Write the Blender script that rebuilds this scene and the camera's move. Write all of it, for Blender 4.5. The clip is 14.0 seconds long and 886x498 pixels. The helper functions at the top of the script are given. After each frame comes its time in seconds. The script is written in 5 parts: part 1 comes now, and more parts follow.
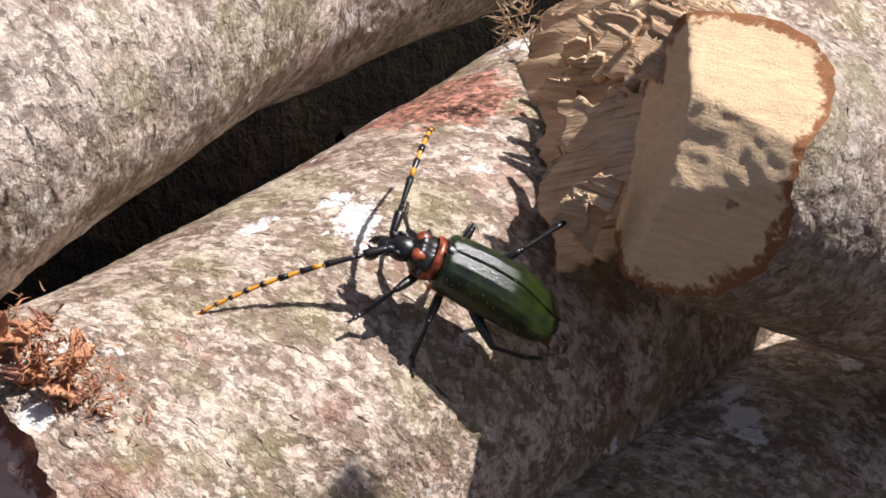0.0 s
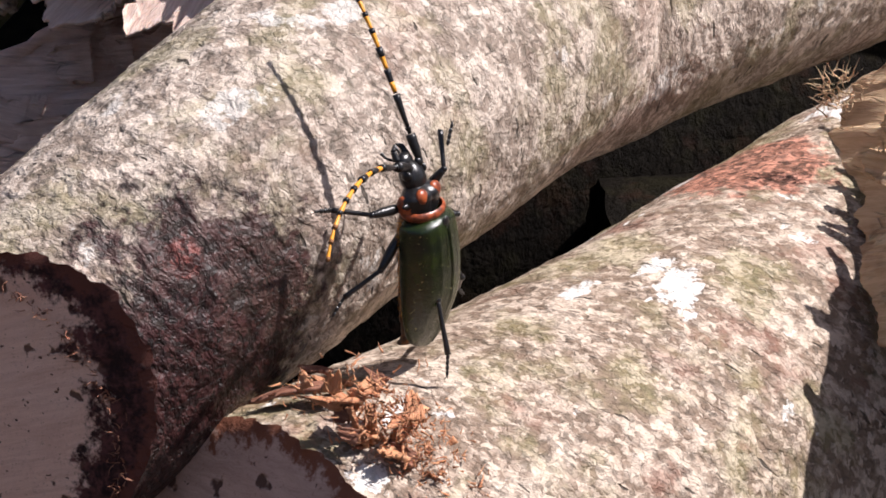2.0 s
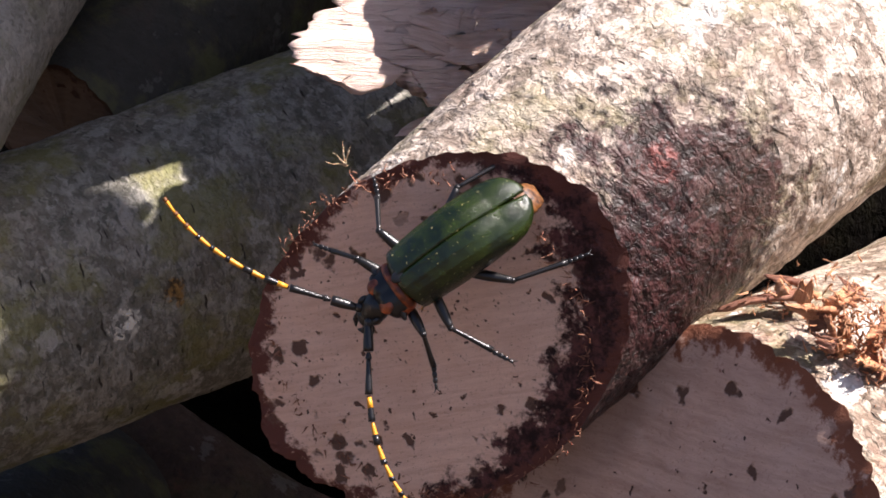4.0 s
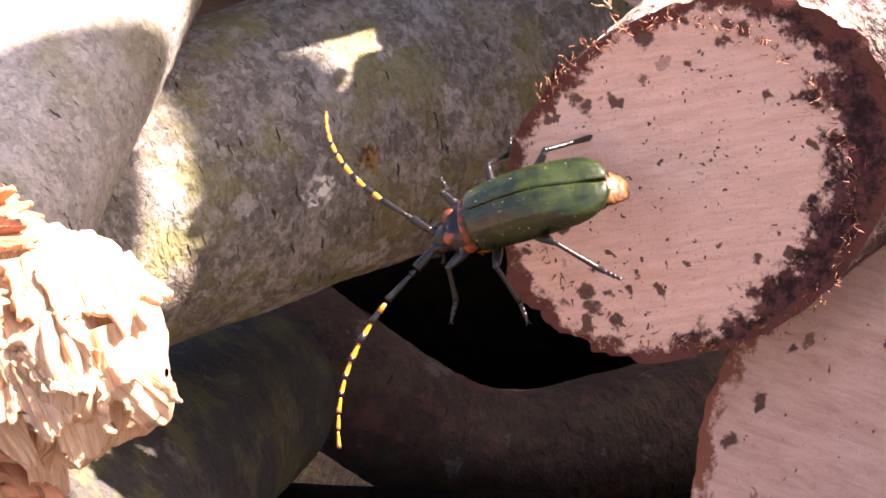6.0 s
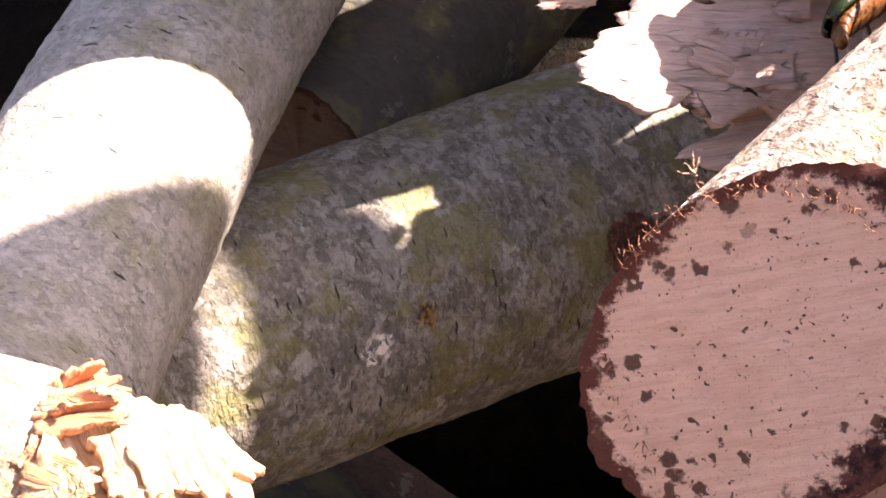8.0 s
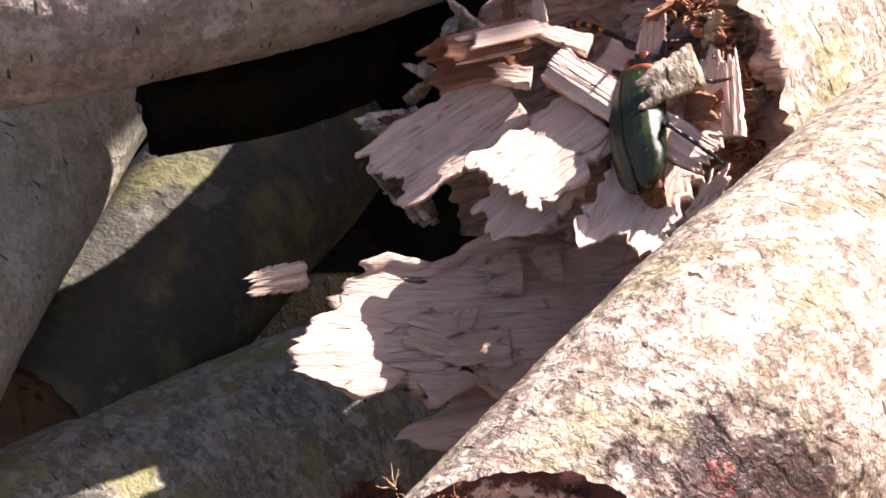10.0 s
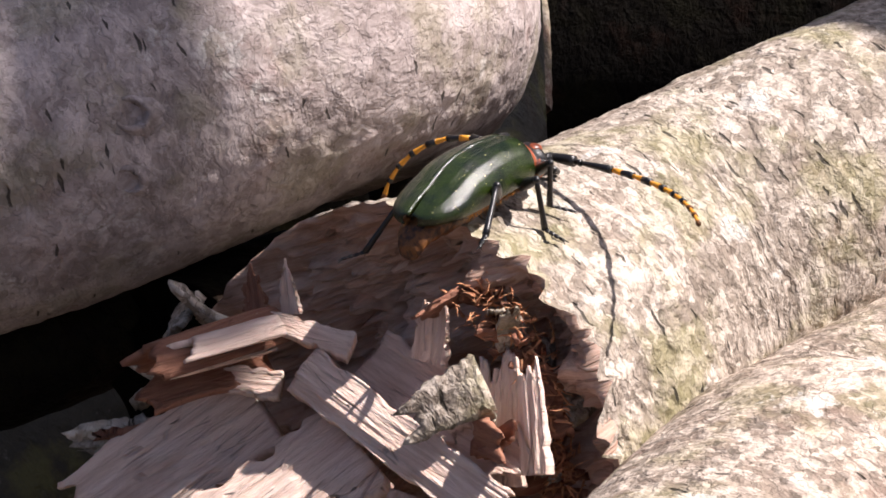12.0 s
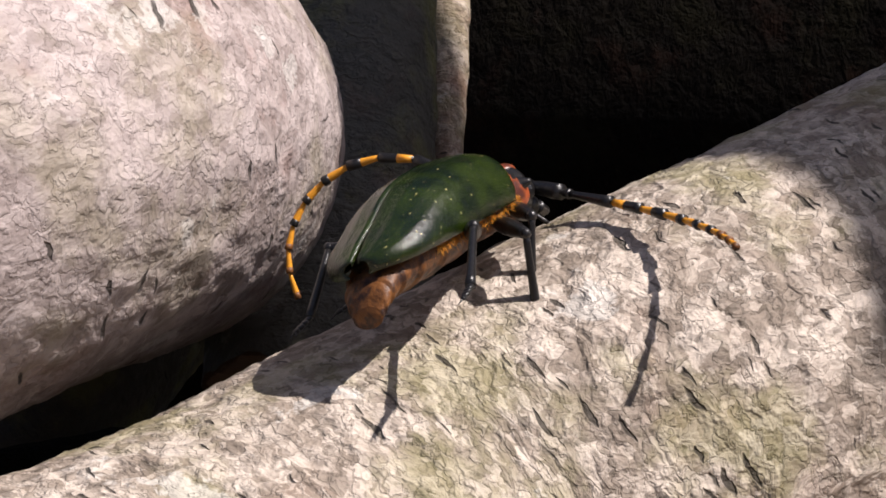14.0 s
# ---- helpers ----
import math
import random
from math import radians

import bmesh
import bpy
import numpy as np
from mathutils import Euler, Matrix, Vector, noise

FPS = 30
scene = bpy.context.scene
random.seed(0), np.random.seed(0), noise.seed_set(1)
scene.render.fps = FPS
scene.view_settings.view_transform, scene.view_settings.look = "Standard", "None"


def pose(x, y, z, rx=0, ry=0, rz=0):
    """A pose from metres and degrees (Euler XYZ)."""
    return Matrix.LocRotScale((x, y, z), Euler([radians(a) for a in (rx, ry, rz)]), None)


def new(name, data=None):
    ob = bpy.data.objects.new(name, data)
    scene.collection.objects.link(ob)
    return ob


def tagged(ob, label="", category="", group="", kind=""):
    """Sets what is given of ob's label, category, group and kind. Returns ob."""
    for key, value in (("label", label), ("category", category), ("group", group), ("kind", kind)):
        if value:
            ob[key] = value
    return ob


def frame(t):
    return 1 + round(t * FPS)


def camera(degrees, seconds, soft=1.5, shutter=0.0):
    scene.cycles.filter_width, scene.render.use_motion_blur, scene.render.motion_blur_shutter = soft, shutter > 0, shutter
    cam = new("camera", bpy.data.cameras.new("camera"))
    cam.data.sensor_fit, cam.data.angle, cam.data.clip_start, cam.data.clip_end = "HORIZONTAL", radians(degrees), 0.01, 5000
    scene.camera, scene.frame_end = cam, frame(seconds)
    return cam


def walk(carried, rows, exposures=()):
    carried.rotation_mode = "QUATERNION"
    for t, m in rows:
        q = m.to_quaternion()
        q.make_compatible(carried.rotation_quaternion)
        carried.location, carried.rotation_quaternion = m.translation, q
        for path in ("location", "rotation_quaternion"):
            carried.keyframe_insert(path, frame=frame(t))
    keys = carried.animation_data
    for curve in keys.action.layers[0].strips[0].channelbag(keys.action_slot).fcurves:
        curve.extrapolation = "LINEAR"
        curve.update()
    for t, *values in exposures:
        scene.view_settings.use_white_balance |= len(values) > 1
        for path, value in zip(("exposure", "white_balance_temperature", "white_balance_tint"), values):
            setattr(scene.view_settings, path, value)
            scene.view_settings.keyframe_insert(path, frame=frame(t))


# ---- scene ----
cam = camera(17.50, 14.0, soft=1.7)
PATH = [
    (0, 0.00939, 0.01004, 0.61024, 71.696, 1.414, 0.233),
    (0.5, 0.00330, 0.00751, 0.61000, 71.729, 1.081, 0.481),
    (1, -0.00743, 0.00795, 0.60673, 71.334, 0.420, 1.666),
    (1.5, -0.01964, 0.01232, 0.61541, 71.881, -0.015, 2.673),
    (2, -0.02483, 0.01481, 0.61564, 72.366, 0.482, 3.541),
    (2.5, -0.02900, 0.01633, 0.61548, 72.504, 0.572, 3.620),
    (3, -0.04161, 0.02035, 0.61394, 72.907, 0.471, 4.770),
    (3.5, -0.05399, 0.01583, 0.60951, 72.727, 0.929, 7.115),
    (4, -0.07056, 0.00747, 0.60402, 71.901, 0.287, 8.000),
    (4.2, -0.07272, 0.00214, 0.60256, 71.783, -0.236, 8.029),
    (6.3, -0.12308, -0.00202, 0.58056, 70.839, -0.761, 8.121),
    (6.5, -0.12590, -0.00336, 0.57919, 70.766, -0.809, 8.153),
    (7, -0.13673, 0.00084, 0.57964, 71.303, -0.903, 8.217),
    (7.5, -0.14320, -0.00169, 0.58147, 71.764, -1.381, 8.678),
    (8, -0.13634, 0.00384, 0.58983, 73.442, -0.696, 7.663),
    (8.5, -0.13183, 0.00488, 0.59498, 74.627, -0.181, 6.076),
    (9, -0.12568, 0.01610, 0.59874, 75.660, 0.188, 5.077),
    (9.2, -0.12318, 0.01296, 0.60244, 75.918, 0.260, 4.769),
    (11.3, -0.09892, 0.09539, 0.62600, 77.980, 0.824, 1.982),
    (11.5, -0.08949, 0.11799, 0.61555, 78.663, 1.095, 3.504),
    (12, -0.06121, 0.18167, 0.64073, 75.770, 2.096, 5.877),
    (12.5, -0.02774, 0.23798, 0.63626, 75.333, 2.846, 9.097),
    (13, 0.00051, 0.30191, 0.66199, 70.540, 4.161, 12.449),
    (13.5, -0.01164, 0.34006, 0.65257, 71.150, 4.297, 13.503),
    (14, -0.01655, 0.37639, 0.63586, 73.361, 4.035, 10.837),
]
walk(cam, [(t, pose(x, y, z, rx, ry, rz)) for t, x, y, z, rx, ry, rz in PATH],
     exposures=[(0, 0.55, 5950, 14), (3.0, 0.75, 6050, 17), (4.2, 1.4, 6250, 18), (6.3, 2.75, 7150, 32), (7.5, 2.6, 7100, 31), (8.5, 2.15, 7000, 28), (9.2, 1.95, 6850, 26), (11.3, 1.0, 6250, 17), (12.0, 0.86, 6250, 17), (12.6, 0.52, 6250, 17), (13.2, 0.28, 6250, 16), (14, 0.38, 6250, 16)])

# ---- daylight ----
SUN = Vector((math.cos(radians(55)), 0.0, math.sin(radians(55))))          # towards the sun
world = bpy.data.worlds.new("sky")
scene.world = world
world.use_nodes = True
wn = world.node_tree
sky = wn.nodes.new("ShaderNodeTexSky")
sky.sky_type, sky.sun_disc = "NISHITA", False
sky.sun_elevation = math.asin(SUN.z)
sky.sun_rotation = math.atan2(SUN.x, SUN.y)
sky.air_density, sky.dust_density = 0.8, 3.0
wn.links.new(sky.outputs[0], wn.nodes["Background"].inputs[0])
wn.nodes["Background"].inputs[1].default_value = 0.06
sun_data = bpy.data.lights.new("sun", "SUN")
sun_data.energy, sun_data.angle, sun_data.color = 5.0, radians(0.6), (1.0, 0.93, 0.84)
sun = new("sun", sun_data)
sun.rotation_mode = "QUATERNION"
sun.rotation_quaternion = SUN.to_track_quat("Z", "Y")


# ---- materials ----
class Graph:
    """Short ways to write a node material."""

    def __init__(self, name, rough=0.8, spec=0.3):
        self.m = bpy.data.materials.new(name)
        self.m.use_nodes = True
        self.nt = self.m.node_tree
        self.p = self.nt.nodes["Principled BSDF"]
        self.p.inputs["Roughness"].default_value = rough
        self.p.inputs["Specular IOR Level"].default_value = spec
        self.tc = self.nt.nodes.new("ShaderNodeTexCoord")
        self.obj, self.uv = self.tc.outputs["Object"], self.tc.outputs["UV"]

    def put(self, socket, v):
        if isinstance(v, bpy.types.NodeSocket):
            self.nt.links.new(v, socket)
        elif isinstance(v, (tuple, list)) and len(v) == 3 and socket.type == "RGBA":
            socket.default_value = (*v, 1)
        else:
            socket.default_value = v

    def node(self, kind, **ins):
        n = self.nt.nodes.new(kind)
        for k, v in ins.items():
            self.put(n.inputs[k], v)
        return n

    def scale(self, vec, s, turn=(0, 0, 0), off=(0, 0, 0)):
        n = self.node("ShaderNodeMapping", Vector=vec, Scale=s)
        n.inputs["Rotation"].default_value = [radians(a) for a in turn]
        n.inputs["Location"].default_value = off
        return n.outputs[0]

    def noise(self, vec, s, detail=3.0, rough=0.55, warp=0.0):
        n = self.node("ShaderNodeTexNoise", Vector=vec, Scale=s, Detail=detail, Roughness=rough, Distortion=warp)
        return n.outputs["Fac"]

    def cells(self, vec, s, rand=1.0, feature="F1"):
        n = self.node("ShaderNodeTexVoronoi", Vector=vec, Scale=s, Randomness=rand)
        n.feature = feature
        return n.outputs["Distance"], n.outputs["Color"]

    def edge(self, vec, s):
        n = self.node("ShaderNodeTexVoronoi", Vector=vec, Scale=s)
        n.feature = "DISTANCE_TO_EDGE"
        return n.outputs["Distance"]

    def math(self, op, a, b=0.0, clamp=False):
        n = self.nt.nodes.new("ShaderNodeMath")
        n.operation, n.use_clamp = op, clamp
        self.put(n.inputs[0], a), self.put(n.inputs[1], b)
        return n.outputs[0]

    def span(self, v, lo, hi):
        """0 below lo, 1 above hi, smooth between."""
        n = self.node("ShaderNodeMapRange", Value=v)
        n.interpolation_type = "SMOOTHSTEP"
        n.inputs["From Min"].default_value, n.inputs["From Max"].default_value = min(lo, hi), max(lo, hi)
        if lo > hi:
            n.inputs["To Min"].default_value, n.inputs["To Max"].default_value = 1.0, 0.0
        return n.outputs[0]

    def mix(self, f, a, b, blend="MIX"):
        n = self.nt.nodes.new("ShaderNodeMix")
        n.data_type, n.blend_type = "RGBA", blend
        self.put(n.inputs[0], f), self.put(n.inputs[6], a), self.put(n.inputs[7], b)
        return n.outputs[2]

    def sep(self, vec):
        return self.node("ShaderNodeSeparateXYZ", Vector=vec).outputs

    def length(self, vec):
        n = self.node("ShaderNodeVectorMath")
        n.operation = "LENGTH"
        self.put(n.inputs[0], vec)
        return n.outputs["Value"]

    def done(self, colour, height=None, strength=0.6, dist=0.0006, rough=None):
        self.put(self.p.inputs["Base Color"], colour)
        if height is not None:
            b = self.node("ShaderNodeBump", Height=height, Strength=strength, Distance=dist)
            self.nt.links.new(b.outputs[0], self.p.inputs["Normal"])
        if rough is not None:
            self.put(self.p.inputs["Roughness"], rough)
        return self.m


MAROON = (0.024, 0.0085, 0.008)


def bark_material(name, pale, mid, dark, moss=0.3, rust=0.3, dash=1.0, patch=0.3, turn=0.0, contrast=1.0, stains=(), relief=1.0, rim=0.0):
    """Grey flaking bark: crisp little plates, mottled, with dark lens-shaped slits, moss, rust and pale lichen. UV is in metres along and round."""
    g = Graph(name, 0.72, 0.35)
    uv = g.scale(g.uv, (1, 1, 1), (0, 0, turn))

    def wobble(vec, scale, amount, detail=3.0):
        n = g.node("ShaderNodeMix")
        n.data_type = "VECTOR"
        n.inputs[0].default_value = amount
        g.put(n.inputs[4], vec), g.put(n.inputs[5], g.node("ShaderNodeTexNoise", Vector=g.obj, Scale=scale, Detail=detail).outputs["Color"])
        return n.outputs[1]

    soft = wobble(uv, 150.0, 0.006)
    mottle = g.noise(g.scale(soft, (210, 170, 1)), 1.0, 4, 0.6)
    blotch = g.noise(g.scale(soft, (70, 60, 1)), 1.0, 3, 0.55)
    fine = g.noise(g.scale(uv, (1300, 1100, 1)), 1.0, 3, 0.6)
    crumple = wobble(uv, 640.0, 0.0036, 5.0)
    plates = g.scale(crumple, (760, 430, 1))
    flake_d, flake_c = g.cells(plates, 1.0)
    tone, tone2, tone3 = g.sep(flake_c)[0], g.sep(flake_c)[1], g.sep(flake_c)[2]
    seam = g.math("MULTIPLY", g.span(g.edge(plates, 1.0), 0.10, 0.02), g.span(tone3, 0.25, 0.6))
    small = g.scale(crumple, (1150, 760, 1))
    chip_d, chip_c = g.cells(small, 1.0)
    chip = g.sep(chip_c)[0]
    broad = g.noise(g.obj, 60, 5, 0.62)
    wrinkle = g.noise(g.scale(soft, (330, 120, 1), (0, 0, 9)), 1.0, 3, 0.55, 0.3)
    body = g.math("ADD", g.math("MULTIPLY", mottle, 0.62), g.math("ADD", g.math("MULTIPLY", blotch, 0.5), g.math("MULTIPLY", g.math("SUBTRACT", tone, 0.5), 0.17 * contrast)))
    col = g.mix(g.span(body, 0.585 - 0.11 / contrast, 0.585 + 0.11 / contrast), mid, pale)
    col = g.mix(g.math("MULTIPLY", g.span(chip, 0.78, 0.9), 0.45 * contrast), col, tuple(min(0.85, 1.12 * c) for c in pale))
    col = g.mix(g.math("MULTIPLY", g.span(chip, 0.22, 0.1), 0.40 * contrast), col, dark)
    col = g.mix(g.math("MULTIPLY", g.span(fine, 0.46, 0.28), 0.35 * contrast), col, dark)
    col = g.mix(g.math("MULTIPLY", g.span(broad, 0.47, 0.64), moss), col, (0.25, 0.24, 0.075))
    red = g.noise(g.scale(g.obj, (1, 1, 1), (0, 0, 0), (3.1, 0, 0)), 42, 6, 0.68)
    col = g.mix(g.math("MULTIPLY", g.span(red, 0.54, 0.66), rust), col, (0.22, 0.085, 0.055))
    lich = g.noise(g.scale(g.obj, (1, 1, 1), (0, 0, 0), (0, 7.3, 0)), 52, 6, 0.66)
    col = g.mix(g.math("MULTIPLY", g.span(lich, 0.605, 0.635), patch), col, (0.80, 0.77, 0.72))
    patchy = 0.0
    for sx, sy, sz, size, tint in stains:
        # rusty, worn or maroon patches with uneven edges, glossier than the bark
        far = g.length(g.scale(g.obj, (1 / size,) * 3, (0, 0, 0), (-sx / size, -sy / size, -sz / size)))
        far = g.math("ADD", far, g.math("MULTIPLY", g.math("SUBTRACT", g.noise(g.obj, 170, 5, 0.7), 0.5), 1.9))
        here = g.math("MULTIPLY", g.span(far, 1.1, 0.8), 0.94)
        col = g.mix(here, col, g.mix(g.span(g.math("ADD", g.math("MULTIPLY", mottle, 0.6), g.math("MULTIPLY", chip, 0.4)), 0.3, 0.75), tuple(0.45 * c for c in tint), tuple(2.8 * c for c in tint)))
        patchy = g.math("MAXIMUM", here, patchy)
    if rim:
        near = g.math("ADD", g.sep(g.uv)[0], g.math("MULTIPLY", g.math("SUBTRACT", g.noise(g.obj, 150, 6, 0.72), 0.5), 0.03))
        col = g.mix(g.math("MULTIPLY", g.span(near, rim * 1.15, rim * 0.75), 0.94), col, g.mix(g.span(mottle, 0.38, 0.66), tuple(0.45 * c for c in MAROON), tuple(2.6 * c for c in MAROON)))
    col = g.mix(g.math("MULTIPLY", seam, 0.16 * contrast), col, dark)
    slits = wobble(uv, 300.0, 0.0022)
    dash_d, dash_c = g.cells(g.scale(slits, (360, 66, 1)), 1.0)
    on = g.math("MULTIPLY", g.span(dash_d, 0.15, 0.10), g.span(g.sep(dash_c)[1], 1 - 0.40 * dash, 0.96 - 0.40 * dash + 0.08))
    dash2, dash2c = g.cells(g.scale(slits, (620, 120, 1), (0, 0, -14), (4.4, 2.1, 0)), 1.0)
    on2 = g.math("MULTIPLY", g.span(dash2, 0.17, 0.10), g.span(g.sep(dash2c)[0], 1 - 0.34 * dash, 1 - 0.34 * dash + 0.04))
    on = g.math("MAXIMUM", on, on2)
    col = g.mix(g.math("MULTIPLY", on, 0.86), col, (0.03, 0.024, 0.017))
    h = g.math("ADD", g.math("MULTIPLY", wrinkle, 1.1), g.math("MULTIPLY", mottle, 1.3))
    h = g.math("ADD", h, g.math("ADD", g.math("MULTIPLY", fine, 0.22), g.math("MULTIPLY", chip, 0.16)))
    h = g.math("ADD", h, g.math("SUBTRACT", g.math("MULTIPLY", tone2, 0.34), g.math("MULTIPLY", seam, 0.12)))
    h = g.math("SUBTRACT", h, g.math("MULTIPLY", on, 0.8))
    return g.done(col, h, 0.95, 0.0014 * relief, g.math("SUBTRACT", 0.72, g.math("MULTIPLY", patchy, 0.30)) if stains else None)


def wood_face_material(name, pale, tan, edge, stain=0.0, spots=0.5, side=(0.3, 0.0)):
    """A saw cut: UV runs from -1 to 1 across the disc. Fine saw lines, holes, a brown rim and a stain towards one side."""
    g = Graph(name, 0.75, 0.25)
    lines = g.noise(g.scale(g.uv, (3.0, 22, 1), (0, 0, 24)), 1.0, 8, 0.78, 0.35)
    cloud = g.noise(g.obj, 90, 4, 0.6)
    grit = g.noise(g.obj, 1600, 3, 0.6)
    col = g.mix(g.span(lines, 0.28, 0.66), tan, pale)
    col = g.mix(g.math("MULTIPLY", g.span(cloud, 0.5, 0.75), 0.5), col, tan)
    col = g.mix(g.math("MULTIPLY", g.span(grit, 0.58, 0.72), 0.35), col, edge)
    ragobj = g.node("ShaderNodeMix")
    ragobj.data_type = "VECTOR"
    ragobj.inputs[0].default_value = 0.0045
    g.put(ragobj.inputs[4], g.obj), g.put(ragobj.inputs[5], g.node("ShaderNodeTexNoise", Vector=g.obj, Scale=420.0, Detail=3.0).outputs["Color"])
    rag = ragobj.outputs[1]
    away = g.math("ADD", 0.35, g.math("MULTIPLY", g.span(g.length(g.uv), 0.35, 0.95), 0.9))
    d, c = g.cells(rag, 230)
    d = g.math("DIVIDE", d, away)
    big = g.math("MULTIPLY", g.span(d, 0.42, 0.27), g.span(g.sep(c)[0], 1 - 0.62 * spots, 1 - 0.62 * spots + 0.04))
    d2, c2 = g.cells(g.scale(rag, (1, 1, 1), (0, 0, 0), (0.3, 0, 0)), 620)
    small = g.math("MULTIPLY", g.span(d2, 0.26, 0.16), g.span(g.sep(c2)[0], 1 - 0.3 * spots, 1 - 0.3 * spots + 0.04))
    hole = g.math("MAXIMUM", big, small)
    col = g.mix(g.math("MULTIPLY", hole, 0.9), col, (0.07, 0.03, 0.02))
    ragged = g.math("ADD", g.length(g.uv), g.math("MULTIPLY", g.math("SUBTRACT", g.noise(g.obj, 240, 5, 0.72), 0.5), 0.42))
    rim = g.span(ragged, 0.90, 0.96)
    off = g.math("ADD", g.length(g.scale(g.uv, (1, 1, 1), (0, 0, 0), (side[0], side[1], 0))), g.math("MULTIPLY", g.math("SUBTRACT", g.noise(g.obj, 190, 6, 0.72), 0.5), 0.8))
    damp = g.mix(g.span(g.noise(g.obj, 330, 6, 0.75), 0.40, 0.64), (0.018, 0.007, 0.007), (0.12, 0.045, 0.04))
    col = g.mix(g.math("MULTIPLY", g.span(off, 1.02, 1.12), stain), col, damp)
    col = g.mix(rim, col, edge)
    h = g.math("ADD", g.math("MULTIPLY", lines, 0.8), g.math("MULTIPLY", grit, 0.5))
    h = g.math("SUBTRACT", h, hole)
    return g.done(col, h, 0.7, 0.0006)


def torn_material(name, pale, tan, deep, size=1.0):
    """Torn, fibrous wood: UV in metres, u along the grain."""
    g = Graph(name, 0.7, 0.3)
    grain = g.noise(g.scale(g.uv, (70 * size, 800 * size, 1)), 1.0, 6, 0.68, 0.6)
    broad = g.noise(g.obj, 80, 4, 0.6)
    fine = g.noise(g.scale(g.uv, (500 * size, 2600 * size, 1)), 1.0, 3, 0.6)
    col = g.mix(g.span(grain, 0.35, 0.62), tan, pale)
    col = g.mix(g.math("MULTIPLY", g.span(broad, 0.5, 0.72), 0.55), col, deep)
    crack = g.math("MULTIPLY", g.span(g.edge(g.scale(g.uv, (60 * size, 420 * size, 1)), 1.0), 0.035, 0.01), g.span(g.noise(g.obj, 130, 2), 0.5, 0.6))
    col = g.mix(g.math("MULTIPLY", crack, 0.3), col, (0.10, 0.05, 0.035))
    h = g.math("SUBTRACT", g.math("ADD", grain, g.math("MULTIPLY", fine, 0.5)), crack)
    m = g.done(col, h, 0.85, 0.0012)
    g.p.inputs["Subsurface Weight"].default_value = 0.15
    g.p.inputs["Subsurface Radius"].default_value = (0.002, 0.001, 0.0006)
    return m


def plain(name, col, rough=0.6, spec=0.4, vary=0.25, size=700.0, metal=0.0):
    g = Graph(name, rough, spec)
    n = g.noise(g.obj, size, 4, 0.65)
    dark = tuple(c * (1 - vary) for c in col)
    light = tuple(min(1, c * (1 + vary)) for c in col)
    g.p.inputs["Metallic"].default_value = metal
    return g.done(g.mix(n, dark, light), n, 0.25, 0.0003)


BARK_A = bark_material("grey bark", (0.64, 0.535, 0.445), (0.26, 0.20, 0.155), (0.07, 0.065, 0.05), 0.3, 0.2, 0.9, 0.45, 0, 1.0, [(0.045, 0.002, 0.022, 0.025, MAROON), (0.036, -0.004, -0.002, 0.030, MAROON), (0.0414, 0.0010, 0.0343, 0.004, (0.07, 0.02, 0.016))], 1.0, 0.006)
BARK_B = bark_material("ochre grey bark", (0.62, 0.505, 0.40), (0.24, 0.17, 0.12), (0.065, 0.052, 0.038), 0.35, 0.55, 0.5, 0.9, 22, 1.1, [(0.060, 0.085, 0.062, 0.018, (0.24, 0.11, 0.075))])
BARK_D = bark_material("pale flecked bark", (0.60, 0.515, 0.435), (0.26, 0.21, 0.165), (0.085, 0.068, 0.05), 0.40, 0.12, 2.1, 0.4, 0, 1.0, (), 0.9)
BARK_E = bark_material("mossy grey bark", (0.44, 0.41, 0.355), (0.21, 0.195, 0.155), (0.06, 0.066, 0.05), 0.7, 0.1, 1.0, 0.35, 0, 0.9, [(0.091, 0.032, 0.022, 0.0035, (0.16, 0.085, 0.02)), (0.138, 0.066, 0.030, 0.010, (0.08, 0.025, 0.018)), (0.060, -0.004, 0.010, 0.005, (0.10, 0.05, 0.025)), (0.083, 0.021, 0.016, 0.0045, (0.50, 0.48, 0.42))])
BARK_H = bark_material("smooth grey bark", (0.56, 0.53, 0.46), (0.40, 0.375, 0.32), (0.16, 0.145, 0.12), 0.4, 0.05, 0.8, 0.25, 0, 0.9, (), 0.7)
BARK_I = bark_material("pinkish grey bark", (0.56, 0.475, 0.45), (0.29, 0.235, 0.215), (0.15, 0.11, 0.095), 0.25, 0.25, 1.2, 0.35, 0, 0.65, (), 0.6)
# brown taken darker to include the shade deep in the pile
BARK_G = bark_material("shade-darkened brown bark", (0.085, 0.05, 0.035), (0.05, 0.03, 0.02), (0.025, 0.014, 0.01), 0.1, 0.5, 0.3, 0.1, 0, 0.6)
BARK_C = bark_material("brown grey bark", (0.50, 0.42, 0.35), (0.25, 0.19, 0.145), (0.07, 0.048, 0.036), 0.25, 0.5, 0.8, 0.35)
BARK_F = bark_material("ochre flaking bark", (0.60, 0.46, 0.32), (0.40, 0.27, 0.16), (0.14, 0.07, 0.04), 0.5, 0.7, 0.5, 0.3)
# near-black colour and low gloss stand for the shade inside the pile
BARK_SHADE = bark_material("near-black gap-shade bark", (0.009, 0.007, 0.005), (0.006, 0.005, 0.004), (0.004, 0.003, 0.003), 0.02, 0.05, 0.2, 0.0, 0, 0.5)
BARK_SHADE.node_tree.nodes["Principled BSDF"].inputs["Specular IOR Level"].default_value = 0.04
